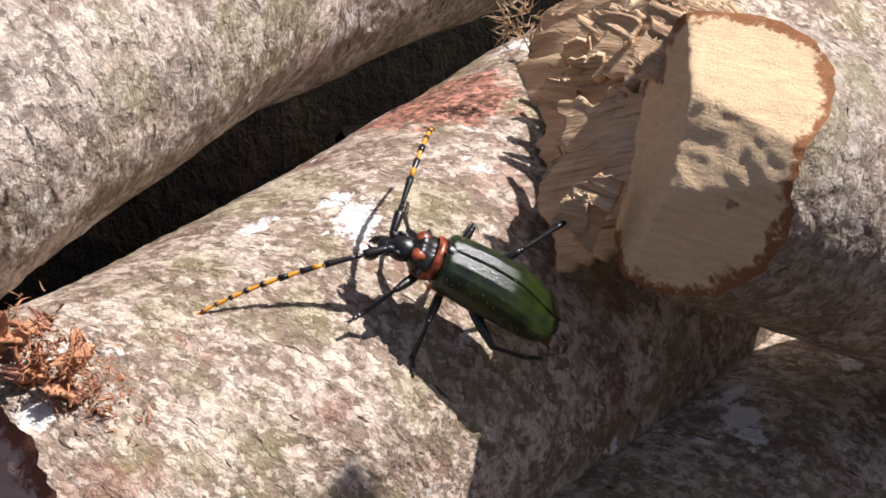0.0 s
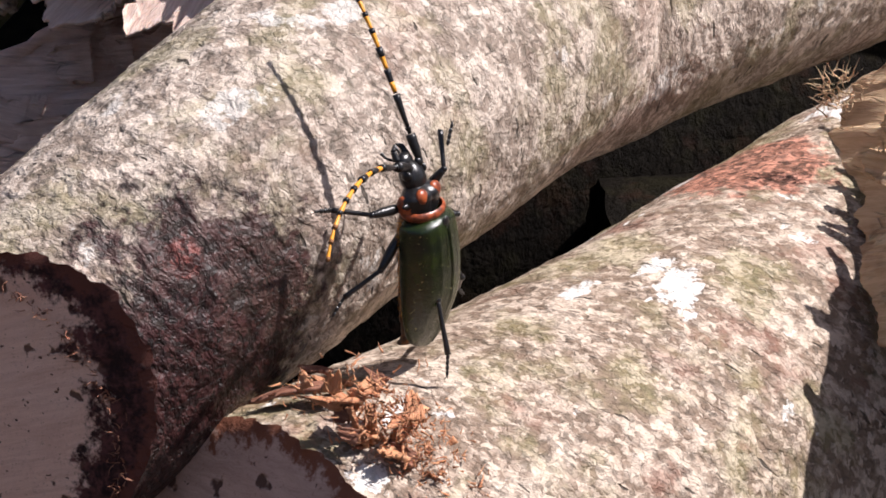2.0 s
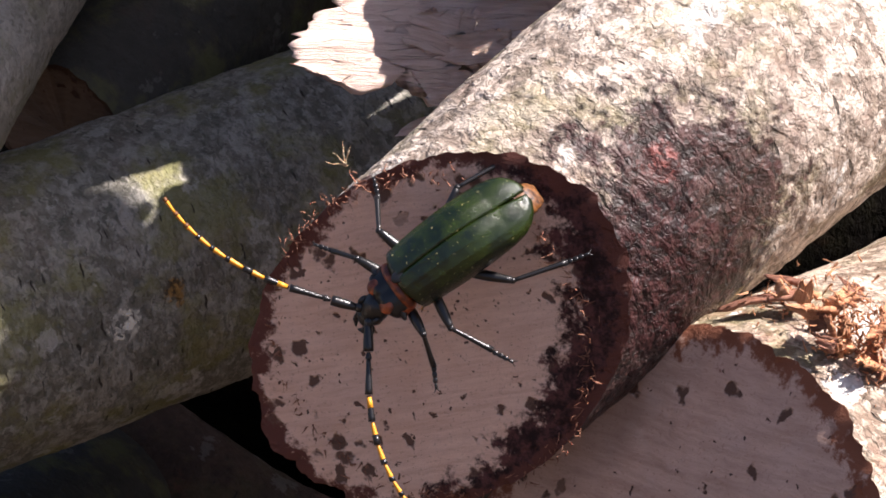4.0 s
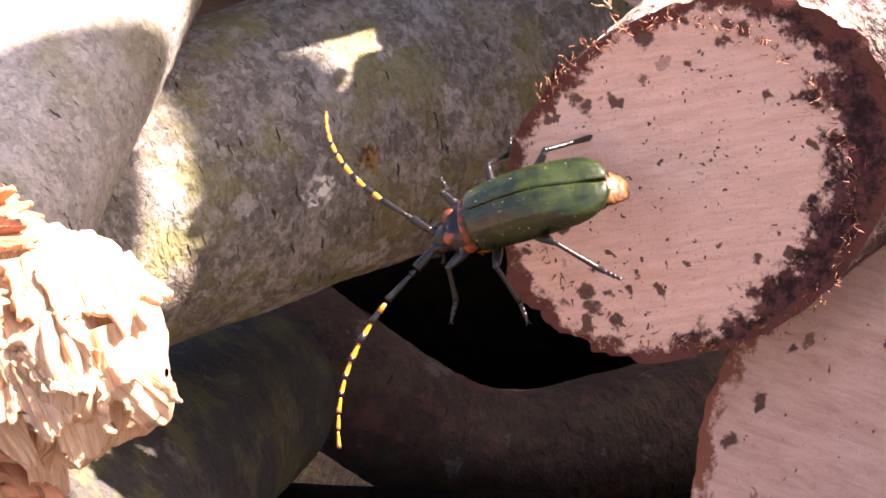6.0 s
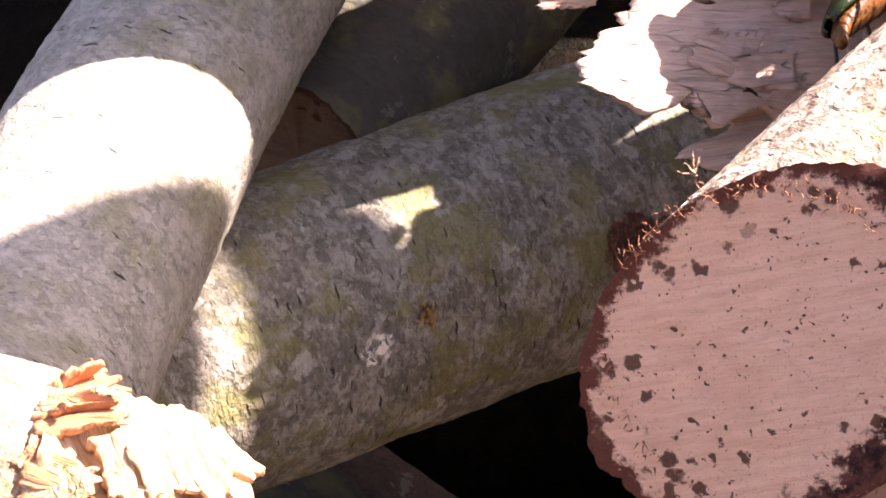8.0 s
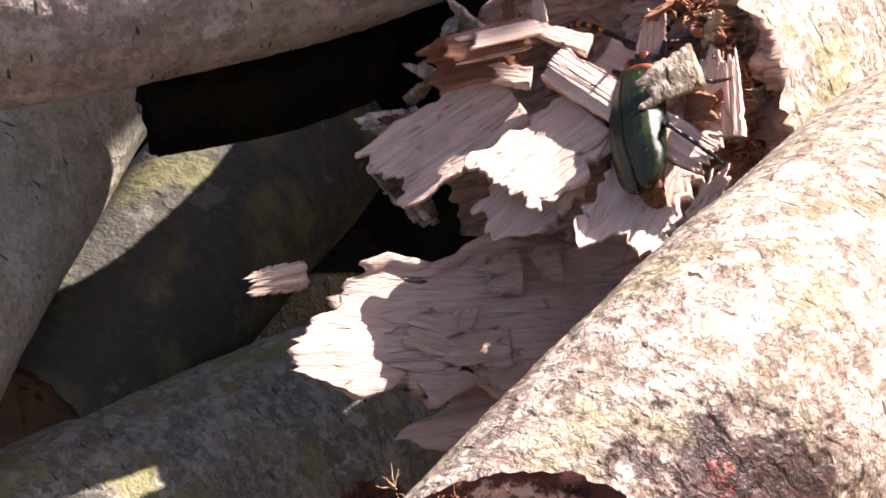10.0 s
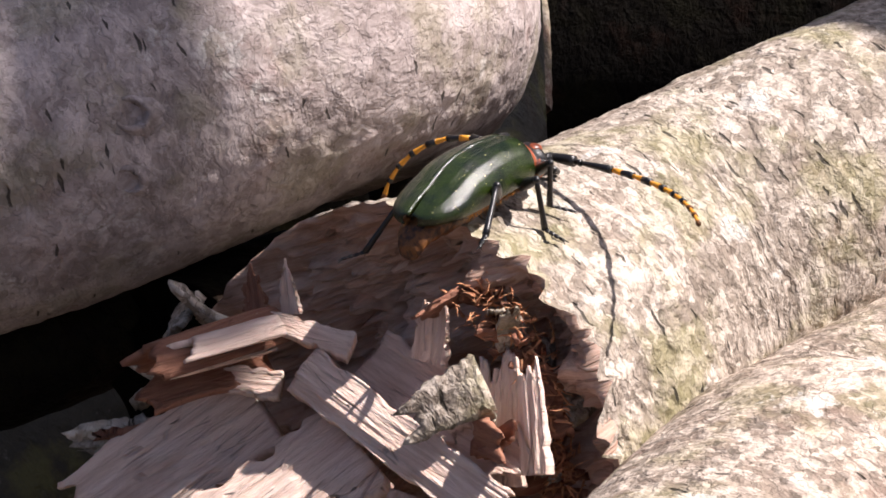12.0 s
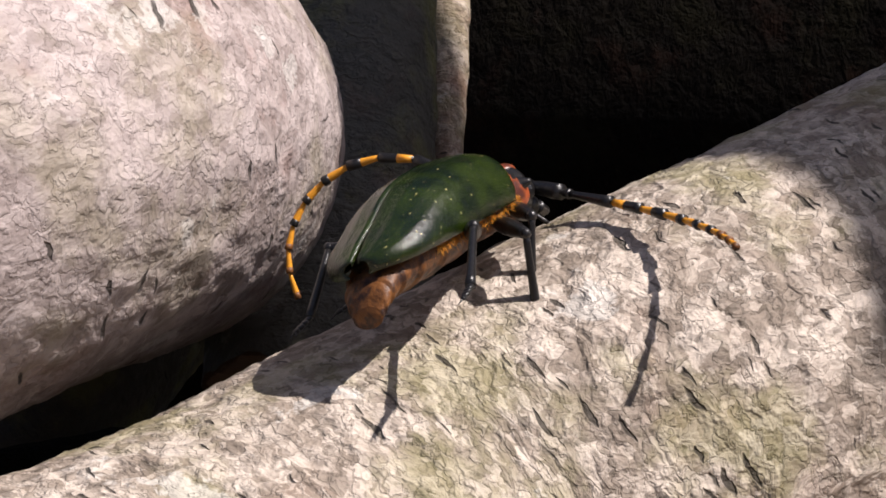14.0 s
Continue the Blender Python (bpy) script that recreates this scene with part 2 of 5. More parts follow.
# colour lowered to carry the shade on logs Q, J and N
BARK_N = bark_material("shade-darkened green-grey bark", (0.085, 0.08, 0.068), (0.06, 0.058, 0.05), (0.04, 0.038, 0.03), 0.4, 0.1, 0.2, 0.1, 0, 0.4)
FACE_A = wood_face_material("weathered saw cut", (0.80, 0.56, 0.44), (0.64, 0.41, 0.31), (0.12, 0.042, 0.03), 1.0, 0.95, (0.40, 0.06))
FACE_B = wood_face_material("damp saw cut", (0.66, 0.45, 0.36), (0.48, 0.30, 0.225), (0.24, 0.09, 0.05), 0.5, 0.25, (0.2, 0.1))
FACE_C = wood_face_material("fresh saw cut", (0.76, 0.56, 0.34), (0.62, 0.43, 0.25), (0.26, 0.11, 0.045), 0.0, 0.04)
FACE_X = wood_face_material("old saw cut", (0.20, 0.13, 0.09), (0.14, 0.09, 0.06), (0.07, 0.035, 0.02), 0.3, 0.3)
TORN_D = torn_material("torn pinkish wood", (0.80, 0.62, 0.53), (0.64, 0.46, 0.375), (0.45, 0.28, 0.20))
TORN_FACE = torn_material("torn rotten core", (0.62, 0.44, 0.35), (0.42, 0.26, 0.19), (0.16, 0.075, 0.05), 0.03)
TORN_F = torn_material("torn fresh wood", (0.78, 0.56, 0.36), (0.62, 0.38, 0.20), (0.42, 0.20, 0.09))
TORN_C = torn_material("torn cream wood", (0.74, 0.54, 0.34), (0.58, 0.38, 0.22), (0.38, 0.21, 0.12))
TORN_RED = torn_material("torn red inner bark", (0.36, 0.17, 0.105), (0.23, 0.095, 0.06), (0.10, 0.038, 0.025))
TORN_BARK = torn_material("orange torn bark", (0.70, 0.36, 0.19), (0.50, 0.21, 0.10), (0.26, 0.09, 0.045))
DEEP = plain("dark rotten hole", (0.012, 0.007, 0.005), 0.9, 0.1, 0.4, 900)
SOIL = plain("dry leaf litter", (0.07, 0.05, 0.035), 0.95, 0.1, 0.5, 90)


# ---- building helpers ----
def mesh_object(name, verts, faces, mat, parent=None, label="", uvs=None, smooth=True):
    """verts in world metres; they are moved into the parent's space, which only shifts."""
    me = bpy.data.meshes.new(name)
    off = np.array(parent.location) if parent is not None else np.zeros(3)
    if parent is not None and parent.parent is not None:
        off = off + np.array(parent.parent.location)
    me.from_pydata((np.asarray(verts) - off).tolist(), [], faces)
    if uvs is not None:
        layer = me.uv_layers.new(name="UVMap")
        layer.data.foreach_set("uv", np.asarray(uvs, np.float32).ravel())
    me.materials.append(mat)
    if smooth:
        me.polygons.foreach_set("use_smooth", [True] * len(me.polygons))
    me.update()
    ob = new(name, me)
    ob.parent = parent
    if label:
        tagged(ob, label)
    return ob


def link(name, bm, mat, parent=None, label="", smooth=True):
    me = bpy.data.meshes.new(name)
    bm.normal_update()
    bm.to_mesh(me)
    bm.free()
    if smooth:
        me.polygons.foreach_set("use_smooth", [True] * len(me.polygons))
    me.materials.append(mat)
    ob = new(name, me)
    ob.parent = parent
    if label:
        tagged(ob, label)
    return ob


def vnoise(p, scale, seed=0):
    """Smooth lattice noise from -1 to 1 at many points at once."""
    q = np.asarray(p) * scale + seed * 17.31
    i = np.floor(q).astype(np.int64)
    f = q - i
    f = f * f * (3 - 2 * f)

    def rnd(a):
        h = (a[..., 0] * 374761393 + a[..., 1] * 668265263 + a[..., 2] * 2147483647 + seed * 974711) & 0xFFFFFFFF
        h = ((h ^ (h >> 13)) * 1274126177) & 0xFFFFFFFF
        return ((h ^ (h >> 16)) & 0xFFFF) / 32767.5 - 1

    out = 0
    for dx in (0, 1):
        for dy in (0, 1):
            for dz in (0, 1):
                w = (f[..., 0] if dx else 1 - f[..., 0]) * (f[..., 1] if dy else 1 - f[..., 1]) * (f[..., 2] if dz else 1 - f[..., 2])
                out = out + w * rnd(i + np.array((dx, dy, dz)))
    return out


def spline(rows, n):
    """Points and radii along a smooth curve through rows of x, y, z, radius."""
    p = np.array(rows, float)
    p = np.vstack([2 * p[0] - p[1], p, 2 * p[-1] - p[-2]])
    out = []
    m = len(rows) - 1
    for k in range(n + 1):
        u = min(k / n * m, m - 1e-9)
        i, f = int(u), u - int(u)
        a, b, c, d = p[i:i + 4]
        out.append(0.5 * (2 * b + (c - a) * f + (2 * a - 5 * b + 4 * c - d) * f * f + (3 * b - a - 3 * c + d) * f ** 3))
    return np.array(out)


def frames(curve):
    """Tangents and two normals, carried along without twist."""
    t = np.gradient(curve[:, :3], axis=0)
    t /= np.linalg.norm(t, axis=1)[:, None]
    n = np.cross(t[0], (0, 0, 1.0))
    n /= np.linalg.norm(n)
    ns = []
    for k in range(len(t)):
        n = n - t[k] * (n @ t[k])
        n /= np.linalg.norm(n)
        ns.append(n)
    ns = np.array(ns)
    return t, ns, np.cross(t, ns)


def log(label, rows, bark, face=None, seg=96, rings=90, lump=0.025, rough=0.00025, seed=1, cut=None, reach=0.05, ragged=0.0010, knots=(), dish=0.0, torn=0.0, name="log"):
    """A log: a bark tube along a curve and a saw cut at each end. cut: planes of the first end, as point and normal; the farther one counts."""
    root = new(name)
    root.location = Vector(rows[0][:3])
    curve = spline(rows, rings)
    t, a, b = frames(curve)
    along = np.r_[0, np.cumsum(np.linalg.norm(np.diff(curve[:, :3], axis=0), axis=1))]
    w = 2 * np.pi * np.arange(seg) / seg + np.pi / 2
    d = np.cos(w)[None, :, None] * a[:, None] + np.sin(w)[None, :, None] * b[:, None]
    r = np.repeat(curve[:, 3:4], seg, axis=1)
    p = curve[:, None, :3] + d * r[..., None]
    r = r * (1 + lump * vnoise(p, 26, seed) + 0.5 * lump * vnoise(p, 70, seed + 1))
    r = r + rough * (vnoise(p, 420, seed + 2) + 0.7 * vnoise(p, 900, seed + 3))
    for kx, ky, kz, size, high in knots:
        far = np.linalg.norm(p - np.array((kx, ky, kz)), axis=2)
        r = r + high * np.exp(-(far / size) ** 2)
    p = curve[:, None, :3] + d * r[..., None]

    def slide(q):
        """How far along the axis a point of the first end must go to lie on the cut."""
        e = np.full(q.shape[:-1], -1e9)
        for at, way in cut or ():
            way = np.array(way)
            e = np.maximum(e, ((np.array(at) - q) @ way) / (t[0] @ way))
        return e if cut else np.zeros(q.shape[:-1])

    e0 = slide(p[0]) + ragged * (1.2 * vnoise(p[0], 260, seed + 5) + 0.9 * vnoise(p[0], 700, seed + 6) + 0.15 * vnoise(p[0], 1500, seed + 7))
    fade = np.clip(1 - along / reach, 0, 1)[:, None]
    p = p + t[0] * (e0[None] * fade)[..., None]
    u_at = along[:, None] + e0[None] * fade
    verts = p.reshape(-1, 3)
    faces, uvs = [], []
    mean = float(np.mean(curve[:, 3]))
    for k in range(rings):
        for s in range(seg):
            n = (s + 1) % seg
            faces.append((k * seg + s, k * seg + n, (k + 1) * seg + n, (k + 1) * seg + s))
            v0, v1 = w[s] * mean, (w[s] + 2 * np.pi / seg) * mean
            uvs += [(u_at[k, s], v0), (u_at[k, n], v1), (u_at[k + 1, n], v1), (u_at[k + 1, s], v0)]
    mesh_object("bark", verts, faces, bark, root, uvs=uvs)
    face = face or FACE_X
    for end in (0, -1):
        n_r = (60 if torn else 26) if end == 0 and cut else 6
        ring = p[end]
        c = ring.mean(axis=0)
        vs, us = [], []
        for i in range(n_r + 1):
            f = 1 - i / n_r
            q = c + (ring - c) * f
            if end == 0 and cut and 0 < i:
                q = curve[0, :3] + d[0] * (r[0] * f)[:, None]
                q = q + t[0] * slide(q)[:, None]
                q = q + t[0] * (0.0003 * vnoise(q, 500, seed + 7) + 0.0004 * vnoise(q, 150, seed + 8) + dish * (1 - f * f) + torn * (vnoise(q, 130, seed + 9) + 0.7 * np.abs(vnoise(q, 320, seed + 10)) + 0.5 * vnoise(q * np.array((1, 1, 3.0)), 500, seed + 11)) * (1 - f ** 8))[:, None]
            vs.append(q)
            us.append(np.stack([f * np.cos(w), f * np.sin(w)], 1))
        vs, us = np.concatenate(vs), np.concatenate(us)
        fs, uu = [], []
        for i in range(n_r):
            for s in range(seg):
                n = (s + 1) % seg
                quad = (i * seg + s, (i + 1) * seg + s, (i + 1) * seg + n, i * seg + n)
                quad = quad[::-1] if end == 0 else quad
                fs.append(quad)
                uu += [tuple(us[j]) for j in quad]
        mesh_object("cut_face", vs, fs, face if end == 0 else FACE_X, root, uvs=uu)
    return tagged(root, label, "log", "stacked logs")


def sheet(parent, base, tip, width, thick, mat, seed=0, facing=(0, -1, 0.2), bend=0.0, fray=0.35, taper=0.8, name="splinter", nu=36, nv=36, grain=0.5):
    """A torn plate of wood from base to tip: frayed end, ridged along the grain, bent, with its own thickness."""
    base, tip = np.array(base, float), np.array(tip, float)
    x = tip - base
    size = np.linalg.norm(x)
    x = x / size
    n = np.array(facing, float)
    n = n - x * (n @ x)
    n /= np.linalg.norm(n)
    y = np.cross(n, x)
    rng = np.random.RandomState(seed + 11)
    v = np.linspace(-0.5, 0.5, nv)
    jag = vnoise(np.stack([v * 3, v * 0, v * 0], 1), 1.0, seed) * 0.75 + vnoise(np.stack([v * 11, v * 0, v * 0], 1), 1.0, seed + 1) * 0.28 + vnoise(np.stack([v * 31, v * 0, v * 0], 1), 1.0, seed + 5) * 0.12 + 0.02 * rng.normal(size=nv)
    reach = 1 + fray * jag - 0.25 * fray * (2 * v) ** 2
    u = np.linspace(0, 1, nu)
    uu, vv = np.meshgrid(u, v, indexing="ij")
    ln = uu * reach[None] * size
    wd = vv * width * (1 - (1 - taper) * uu ** 1.5) * (1 + 0.10 * vnoise(np.stack([uu * 6, vv * 0 + np.sign(vv), uu * 0], 2), 1.0, seed + 2))
    wd = wd + width * 0.10 * vnoise(np.stack([uu * 14, np.sign(vv) * 3, uu * 0], 2), 1.0, seed + 9) * (np.abs(vv) > 0.35)
    ridge = grain * (vnoise(np.stack([uu * 2, vv * 11, uu * 0], 2), 1.0, seed + 3) * 0.5 + 0.3 * vnoise(np.stack([uu * 5, vv * 26, uu * 0], 2), 1.0, seed + 4))
    step = np.where(vnoise(np.stack([vv * 4, uu * 0.7, uu * 0], 2), 1.0, seed + 6) > 0.1, 0.35, -0.2)
    high = thick * (ridge * 0.45 + step * grain) + bend * size * uu ** 2 + 0.10 * width * vnoise(np.stack([uu * 1.5, vv * 1.5, uu * 0], 2), 1.0, seed + 7)
    top = base + ln[..., None] * x + wd[..., None] * y + high[..., None] * n
    low = top - (thick * (1.15 - 0.85 * uu))[..., None] * n
    verts = np.concatenate([top.reshape(-1, 3), low.reshape(-1, 3)])
    m = nu * nv
    flat = np.concatenate([np.stack([ln, wd + 0.05 * seed], 2).reshape(-1, 2)] * 2)
    faces = []
    for i in range(nu - 1):
        for j in range(nv - 1):
            q = (i * nv + j, (i + 1) * nv + j, (i + 1) * nv + j + 1, i * nv + j + 1)
            faces += [q, tuple(m + k for k in q[::-1])]
    rim = [(i, 0) for i in range(nu)] + [(nu - 1, j) for j in range(1, nv)] + [(i, nv - 1) for i in range(nu - 2, -1, -1)] + [(0, j) for j in range(nv - 2, 0, -1)]
    rim = [i * nv + j for i, j in rim]
    for k in range(len(rim)):
        p, q = rim[k], rim[(k + 1) % len(rim)]
        faces.append((q, p, m + p, m + q))
    uvs = [tuple(flat[i]) for f in faces for i in f]
    return mesh_object(name, verts, faces, mat, parent, uvs=uvs)


def curl(parent, base, axis, radius, lo, hi, size, mat, seed=0, thick=0.0011, name="bark_curl", nu=16, nv=28):
    """A curled strip of bark: part of a thick tube with ragged ends."""
    x = np.array(axis, float)
    x /= np.linalg.norm(x)
    a = np.cross(x, (0, 0, 1.0))
    a /= np.linalg.norm(a)
    b = np.cross(a, x)
    uu, ww = np.meshgrid(np.linspace(0, 1, nu), np.radians(np.linspace(lo, hi, nv)), indexing="ij")
    rag = 0.35 * vnoise(np.stack([ww * 2.2, ww * 0, ww * 0], 2), 1.0, seed) + 0.12 * vnoise(np.stack([ww * 8, ww * 0, ww * 0], 2), 1.0, seed + 1)
    ln = size * (uu + rag * (1 - uu) * 0.8)
    r = radius * (1 + 0.16 * vnoise(np.stack([uu * 2, ww * 1.5, uu * 0], 2), 1.0, seed + 2) + 0.05 * vnoise(np.stack([uu * 4, ww * 9, uu * 0], 2), 1.0, seed + 3))
    d = np.cos(ww)[..., None] * a + np.sin(ww)[..., None] * b
    top = np.array(base) + ln[..., None] * x + r[..., None] * d
    low = top - thick * d
    m = nu * nv
    faces = []
    for i in range(nu - 1):
        for j in range(nv - 1):
            q = (i * nv + j, (i + 1) * nv + j, (i + 1) * nv + j + 1, i * nv + j + 1)
            faces += [q, tuple(m + k for k in q[::-1])]
    rim = [(i, 0) for i in range(nu)] + [(nu - 1, j) for j in range(1, nv)] + [(i, nv - 1) for i in range(nu - 2, -1, -1)] + [(0, j) for j in range(nv - 2, 0, -1)]
    rim = [i * nv + j for i, j in rim]
    for k in range(len(rim)):
        p, q = rim[k], rim[(k + 1) % len(rim)]
        faces.append((q, p, m + p, m + q))
    flat = np.concatenate([np.stack([ln, ww * radius], 2).reshape(-1, 2)] * 2)
    return mesh_object(name, np.concatenate([top.reshape(-1, 3), low.reshape(-1, 3)]), faces, mat, parent, uvs=[tuple(flat[i]) for f in faces for i in f])


def knot(parent, at, normal, size, mat, seed=0, deep=0.5, label="old knot with a raised rim"):
    """A branch scar: a raised, uneven ring round a dark hollow."""
    n = np.array(normal, float)
    n /= np.linalg.norm(n)
    a = np.cross(n, (0.3, 0.2, 1.0))
    a /= np.linalg.norm(a)
    b = np.cross(n, a)
    seg, rings = 36, 14
    ff, ww = np.meshgrid(np.linspace(0.02, 1, rings), 2 * np.pi * np.arange(seg) / seg, indexing="ij")
    wave = 1 + 0.16 * vnoise(np.stack([np.cos(ww), np.sin(ww), ff], 2), 1.3, seed)
    high = size * (0.26 * np.exp(-((ff - 0.55) / 0.17) ** 2) - deep * np.exp(-(ff / 0.33) ** 2) - 0.35 * np.clip(ff - 0.75, 0, 1))
    high = high + 0.07 * size * vnoise(np.stack([np.cos(ww) * 3, np.sin(ww) * 3, ff * 5], 2), 1.0, seed + 1)
    r = size * ff * wave
    v = np.array(at) + (r * np.cos(ww))[..., None] * a + 0.75 * (r * np.sin(ww))[..., None] * b + high[..., None] * n
    faces = [(i * seg + j, i * seg + (j + 1) % seg, (i + 1) * seg + (j + 1) % seg, (i + 1) * seg + j)[::-1] for i in range(rings - 1) for j in range(seg)]
    flat = np.stack([r * np.cos(ww), r * np.sin(ww)], 2).reshape(-1, 2)
    ob = mesh_object("knot", v.reshape(-1, 3), faces, mat, parent, label, uvs=[tuple(flat[i]) for f in faces for i in f])
    k = 5
    hole = np.concatenate([v[:k].reshape(-1, 3) + n * 0.00025])
    mesh_object("hollow", hole, [(i * seg + j, i * seg + (j + 1) % seg, (i + 1) * seg + (j + 1) % seg, (i + 1) * seg + j)[::-1] for i in range(k - 1) for j in range(seg)], DEEP, ob)
    return ob


def strands(parent, starts, mat, name="fibre_fringe", label="", long=(0.002, 0.006), thick=0.00018, out=(0, -1, 0), spread=0.9, curl=0.6, seed=0):
    """Many thin curling fibres in one mesh."""
    rng = np.random.RandomState(seed + 5)
    verts, faces = [], []
    for s in starts:
        d = np.array(out, float) + spread * rng.normal(size=3)
        d /= np.linalg.norm(d)
        size = rng.uniform(*long)
        side = np.cross(d, rng.normal(size=3))
        side /= np.linalg.norm(side)
        p = np.array(s, float)
        k = thick * rng.uniform(0.5, 1.6)
        steps = 7
        first = len(verts)
        for i in range(steps):
            f = i / (steps - 1)
            c = np.cross(d, side)
            for m in range(3):
                ang = 2 * np.pi * m / 3
                verts.append(p + k * (1.05 - f) * (np.cos(ang) * side + np.sin(ang) * c))
            d = d + curl * 0.35 * rng.normal(size=3)
            d /= np.linalg.norm(d)
            side = side - d * (side @ d)
            side /= np.linalg.norm(side)
            p = p + d * size / steps
        for i in range(steps - 1):
            for m in range(3):
                n = (m + 1) % 3
                faces.append((first + i * 3 + m, first + i * 3 + n, first + i * 3 + 3 + n, first + i * 3 + 3 + m))
    uvs = [(verts[i][0] + verts[i][1], verts[i][2]) for f in faces for i in f]
    ob = mesh_object(name, np.array(verts), faces, mat, parent, label, uvs=uvs)
    return tagged(ob, kind="stuff")


def ring_points(centre, axis, radius, lo, hi, count, seed=0, jitter=0.001):
    """Points on a rim between two clock angles (degrees, 0 to the right, 90 up)."""
    rng = np.random.RandomState(seed)
    axis = np.array(axis, float)
    axis /= np.linalg.norm(axis)
    right = np.cross(axis, (0, 0, 1.0))
    right /= np.linalg.norm(right)
    up = np.cross(right, axis)
    w = np.radians(rng.uniform(lo, hi, count))
    return np.array(centre) + radius * (np.cos(w)[:, None] * right + np.sin(w)[:, None] * up) + rng.normal(size=(count, 3)) * jitter


# ---- the log pile ----
LOG_A = [
    (-0.1413, 0.4844, 0.4295, 0.0299),
    (-0.0931, 0.5324, 0.4630, 0.0326),
    (-0.0546, 0.5947, 0.4786, 0.0343),
    (-0.0463, 0.6224, 0.4758, 0.0348),
    (-0.0027, 0.6705, 0.4831, 0.0354),
    (0.0517, 0.7558, 0.4815, 0.0359),
]
LOG_B = [
    (-0.0583, 0.5086, 0.3898, 0.0462),
    (-0.0258, 0.5383, 0.3931, 0.0479),
    (0.0099, 0.5871, 0.4025, 0.0479),
    (0.0428, 0.6356, 0.4107, 0.0468),
    (0.0981, 0.7124, 0.4183, 0.0457),
]
LOG_C = [
    (0.0486, 0.5203, 0.4609, 0.0272),
    (0.0822, 0.5482, 0.4410, 0.0299),
    (0.1492, 0.5933, 0.4038, 0.0316),
]
LOG_D = [
    (-0.1308, 0.6045, 0.4913, 0.0397),
    (-0.1035, 0.6309, 0.5020, 0.0343),
    (-0.0771, 0.6602, 0.5130, 0.0299),
    (-0.0449, 0.6838, 0.5241, 0.0288),
    (-0.0058, 0.7259, 0.5304, 0.0305),
    (0.0503, 0.8005, 0.5312, 0.0316),
]
LOG_E = [
    (-0.3130, 0.5924, 0.3660, 0.0359),
    (-0.2597, 0.6368, 0.3794, 0.0359),
    (-0.1954, 0.6873, 0.3939, 0.0359),
    (-0.1267, 0.7433, 0.4077, 0.0359),
]
LOG_H = [
    (-0.3061, 0.5212, 0.3755, 0.0305),
    (-0.3012, 0.5539, 0.3882, 0.0299),
    (-0.2885, 0.6056, 0.4241, 0.0283),
    (-0.2758, 0.6496, 0.4539, 0.0267),
    (-0.2474, 0.7245, 0.5085, 0.0267),
]
LOG_F = [
    (-0.2497, 0.4233, 0.4176, 0.0201),
    (-0.2637, 0.4264, 0.4183, 0.0223),
    (-0.2853, 0.4341, 0.4158, 0.0239),
    (-0.3273, 0.4527, 0.4112, 0.0250),
]
LOG_G = [
    (-0.3040, 0.7598, 0.3177, 0.0196),
    (-0.2545, 0.7492, 0.2853, 0.0196),
    (-0.2124, 0.7527, 0.2608, 0.0196),
    (-0.1730, 0.7647, 0.2623, 0.0196),
    (-0.1224, 0.7910, 0.2731, 0.0196),
]
LOG_Q = [
    (-0.3064, 0.5363, 0.2987, 0.0299),
    (-0.2878, 0.6100, 0.2969, 0.0299),
    (-0.2688, 0.7068, 0.2955, 0.0272),
]
LOG_J = [
    (-0.2596, 0.6751, 0.4091, 0.0272),
    (-0.2079, 0.7609, 0.4619, 0.0272),
    (-0.1724, 0.8194, 0.5013, 0.0272),
]
LOG_I = [
    (-0.2808, 0.6156, 0.5254, 0.0299),
    (-0.2116, 0.6335, 0.5366, 0.0299),
    (-0.1735, 0.6478, 0.5452, 0.0299),
    (-0.1383, 0.6712, 0.5557, 0.0288),
    (-0.1284, 0.7146, 0.5483, 0.0272),
    (-0.1470, 0.7711, 0.5285, 0.0250),
    (-0.1809, 0.8752, 0.4969, 0.0239),
]
LOG_N = [
    (-0.1217, 0.7709, 0.4929, 0.0174),
    (-0.1240, 0.8079, 0.5364, 0.0163),
    (-0.1269, 0.8466, 0.5849, 0.0152),
]
LOG_P = [
    (-0.2727, 0.7223, 0.4136, 0.0087),
    (-0.2652, 0.7681, 0.4138, 0.0092),
    (-0.2501, 0.8266, 0.4177, 0.0092),
]

LOG_H = [(-0.3135, 0.462, 0.353, 0.031)] + LOG_H
LOG_C[0] = (0.0486, 0.5203, 0.4609, 0.0272)
log_a = log("grey log with a weathered saw cut and rusty rim", LOG_A, BARK_A, FACE_A, 240, 420, seed=1, cut=[((-0.141, 0.4855, 0.43), (-0.2, -0.97, 0.0))], reach=0.07)
log_b = log("thick ochre-grey log with a damp sawn end and torn red bark", LOG_B, BARK_B, FACE_B, 260, 420, seed=12, cut=[((-0.1404, 0.5046, 0.3857), (-0.58, -0.73, 0.34))], reach=0.14)
log_c = log("short log with a fresh wedge-cut cream end", LOG_C, BARK_C, FACE_C, 200, 160, seed=23, cut=[((0.0470, 0.5101, 0.4545), (-0.45, -0.88, -0.1)), ((0.0470, 0.5101, 0.4545), (-0.5, -0.72, 0.48)), ((0.0610, 0.5150, 0.4705), (-0.1, -0.45, 0.89)), ((0.0455, 0.5125, 0.4573), (-0.93, -0.15, 0.33))], reach=0.085, ragged=0.0006)
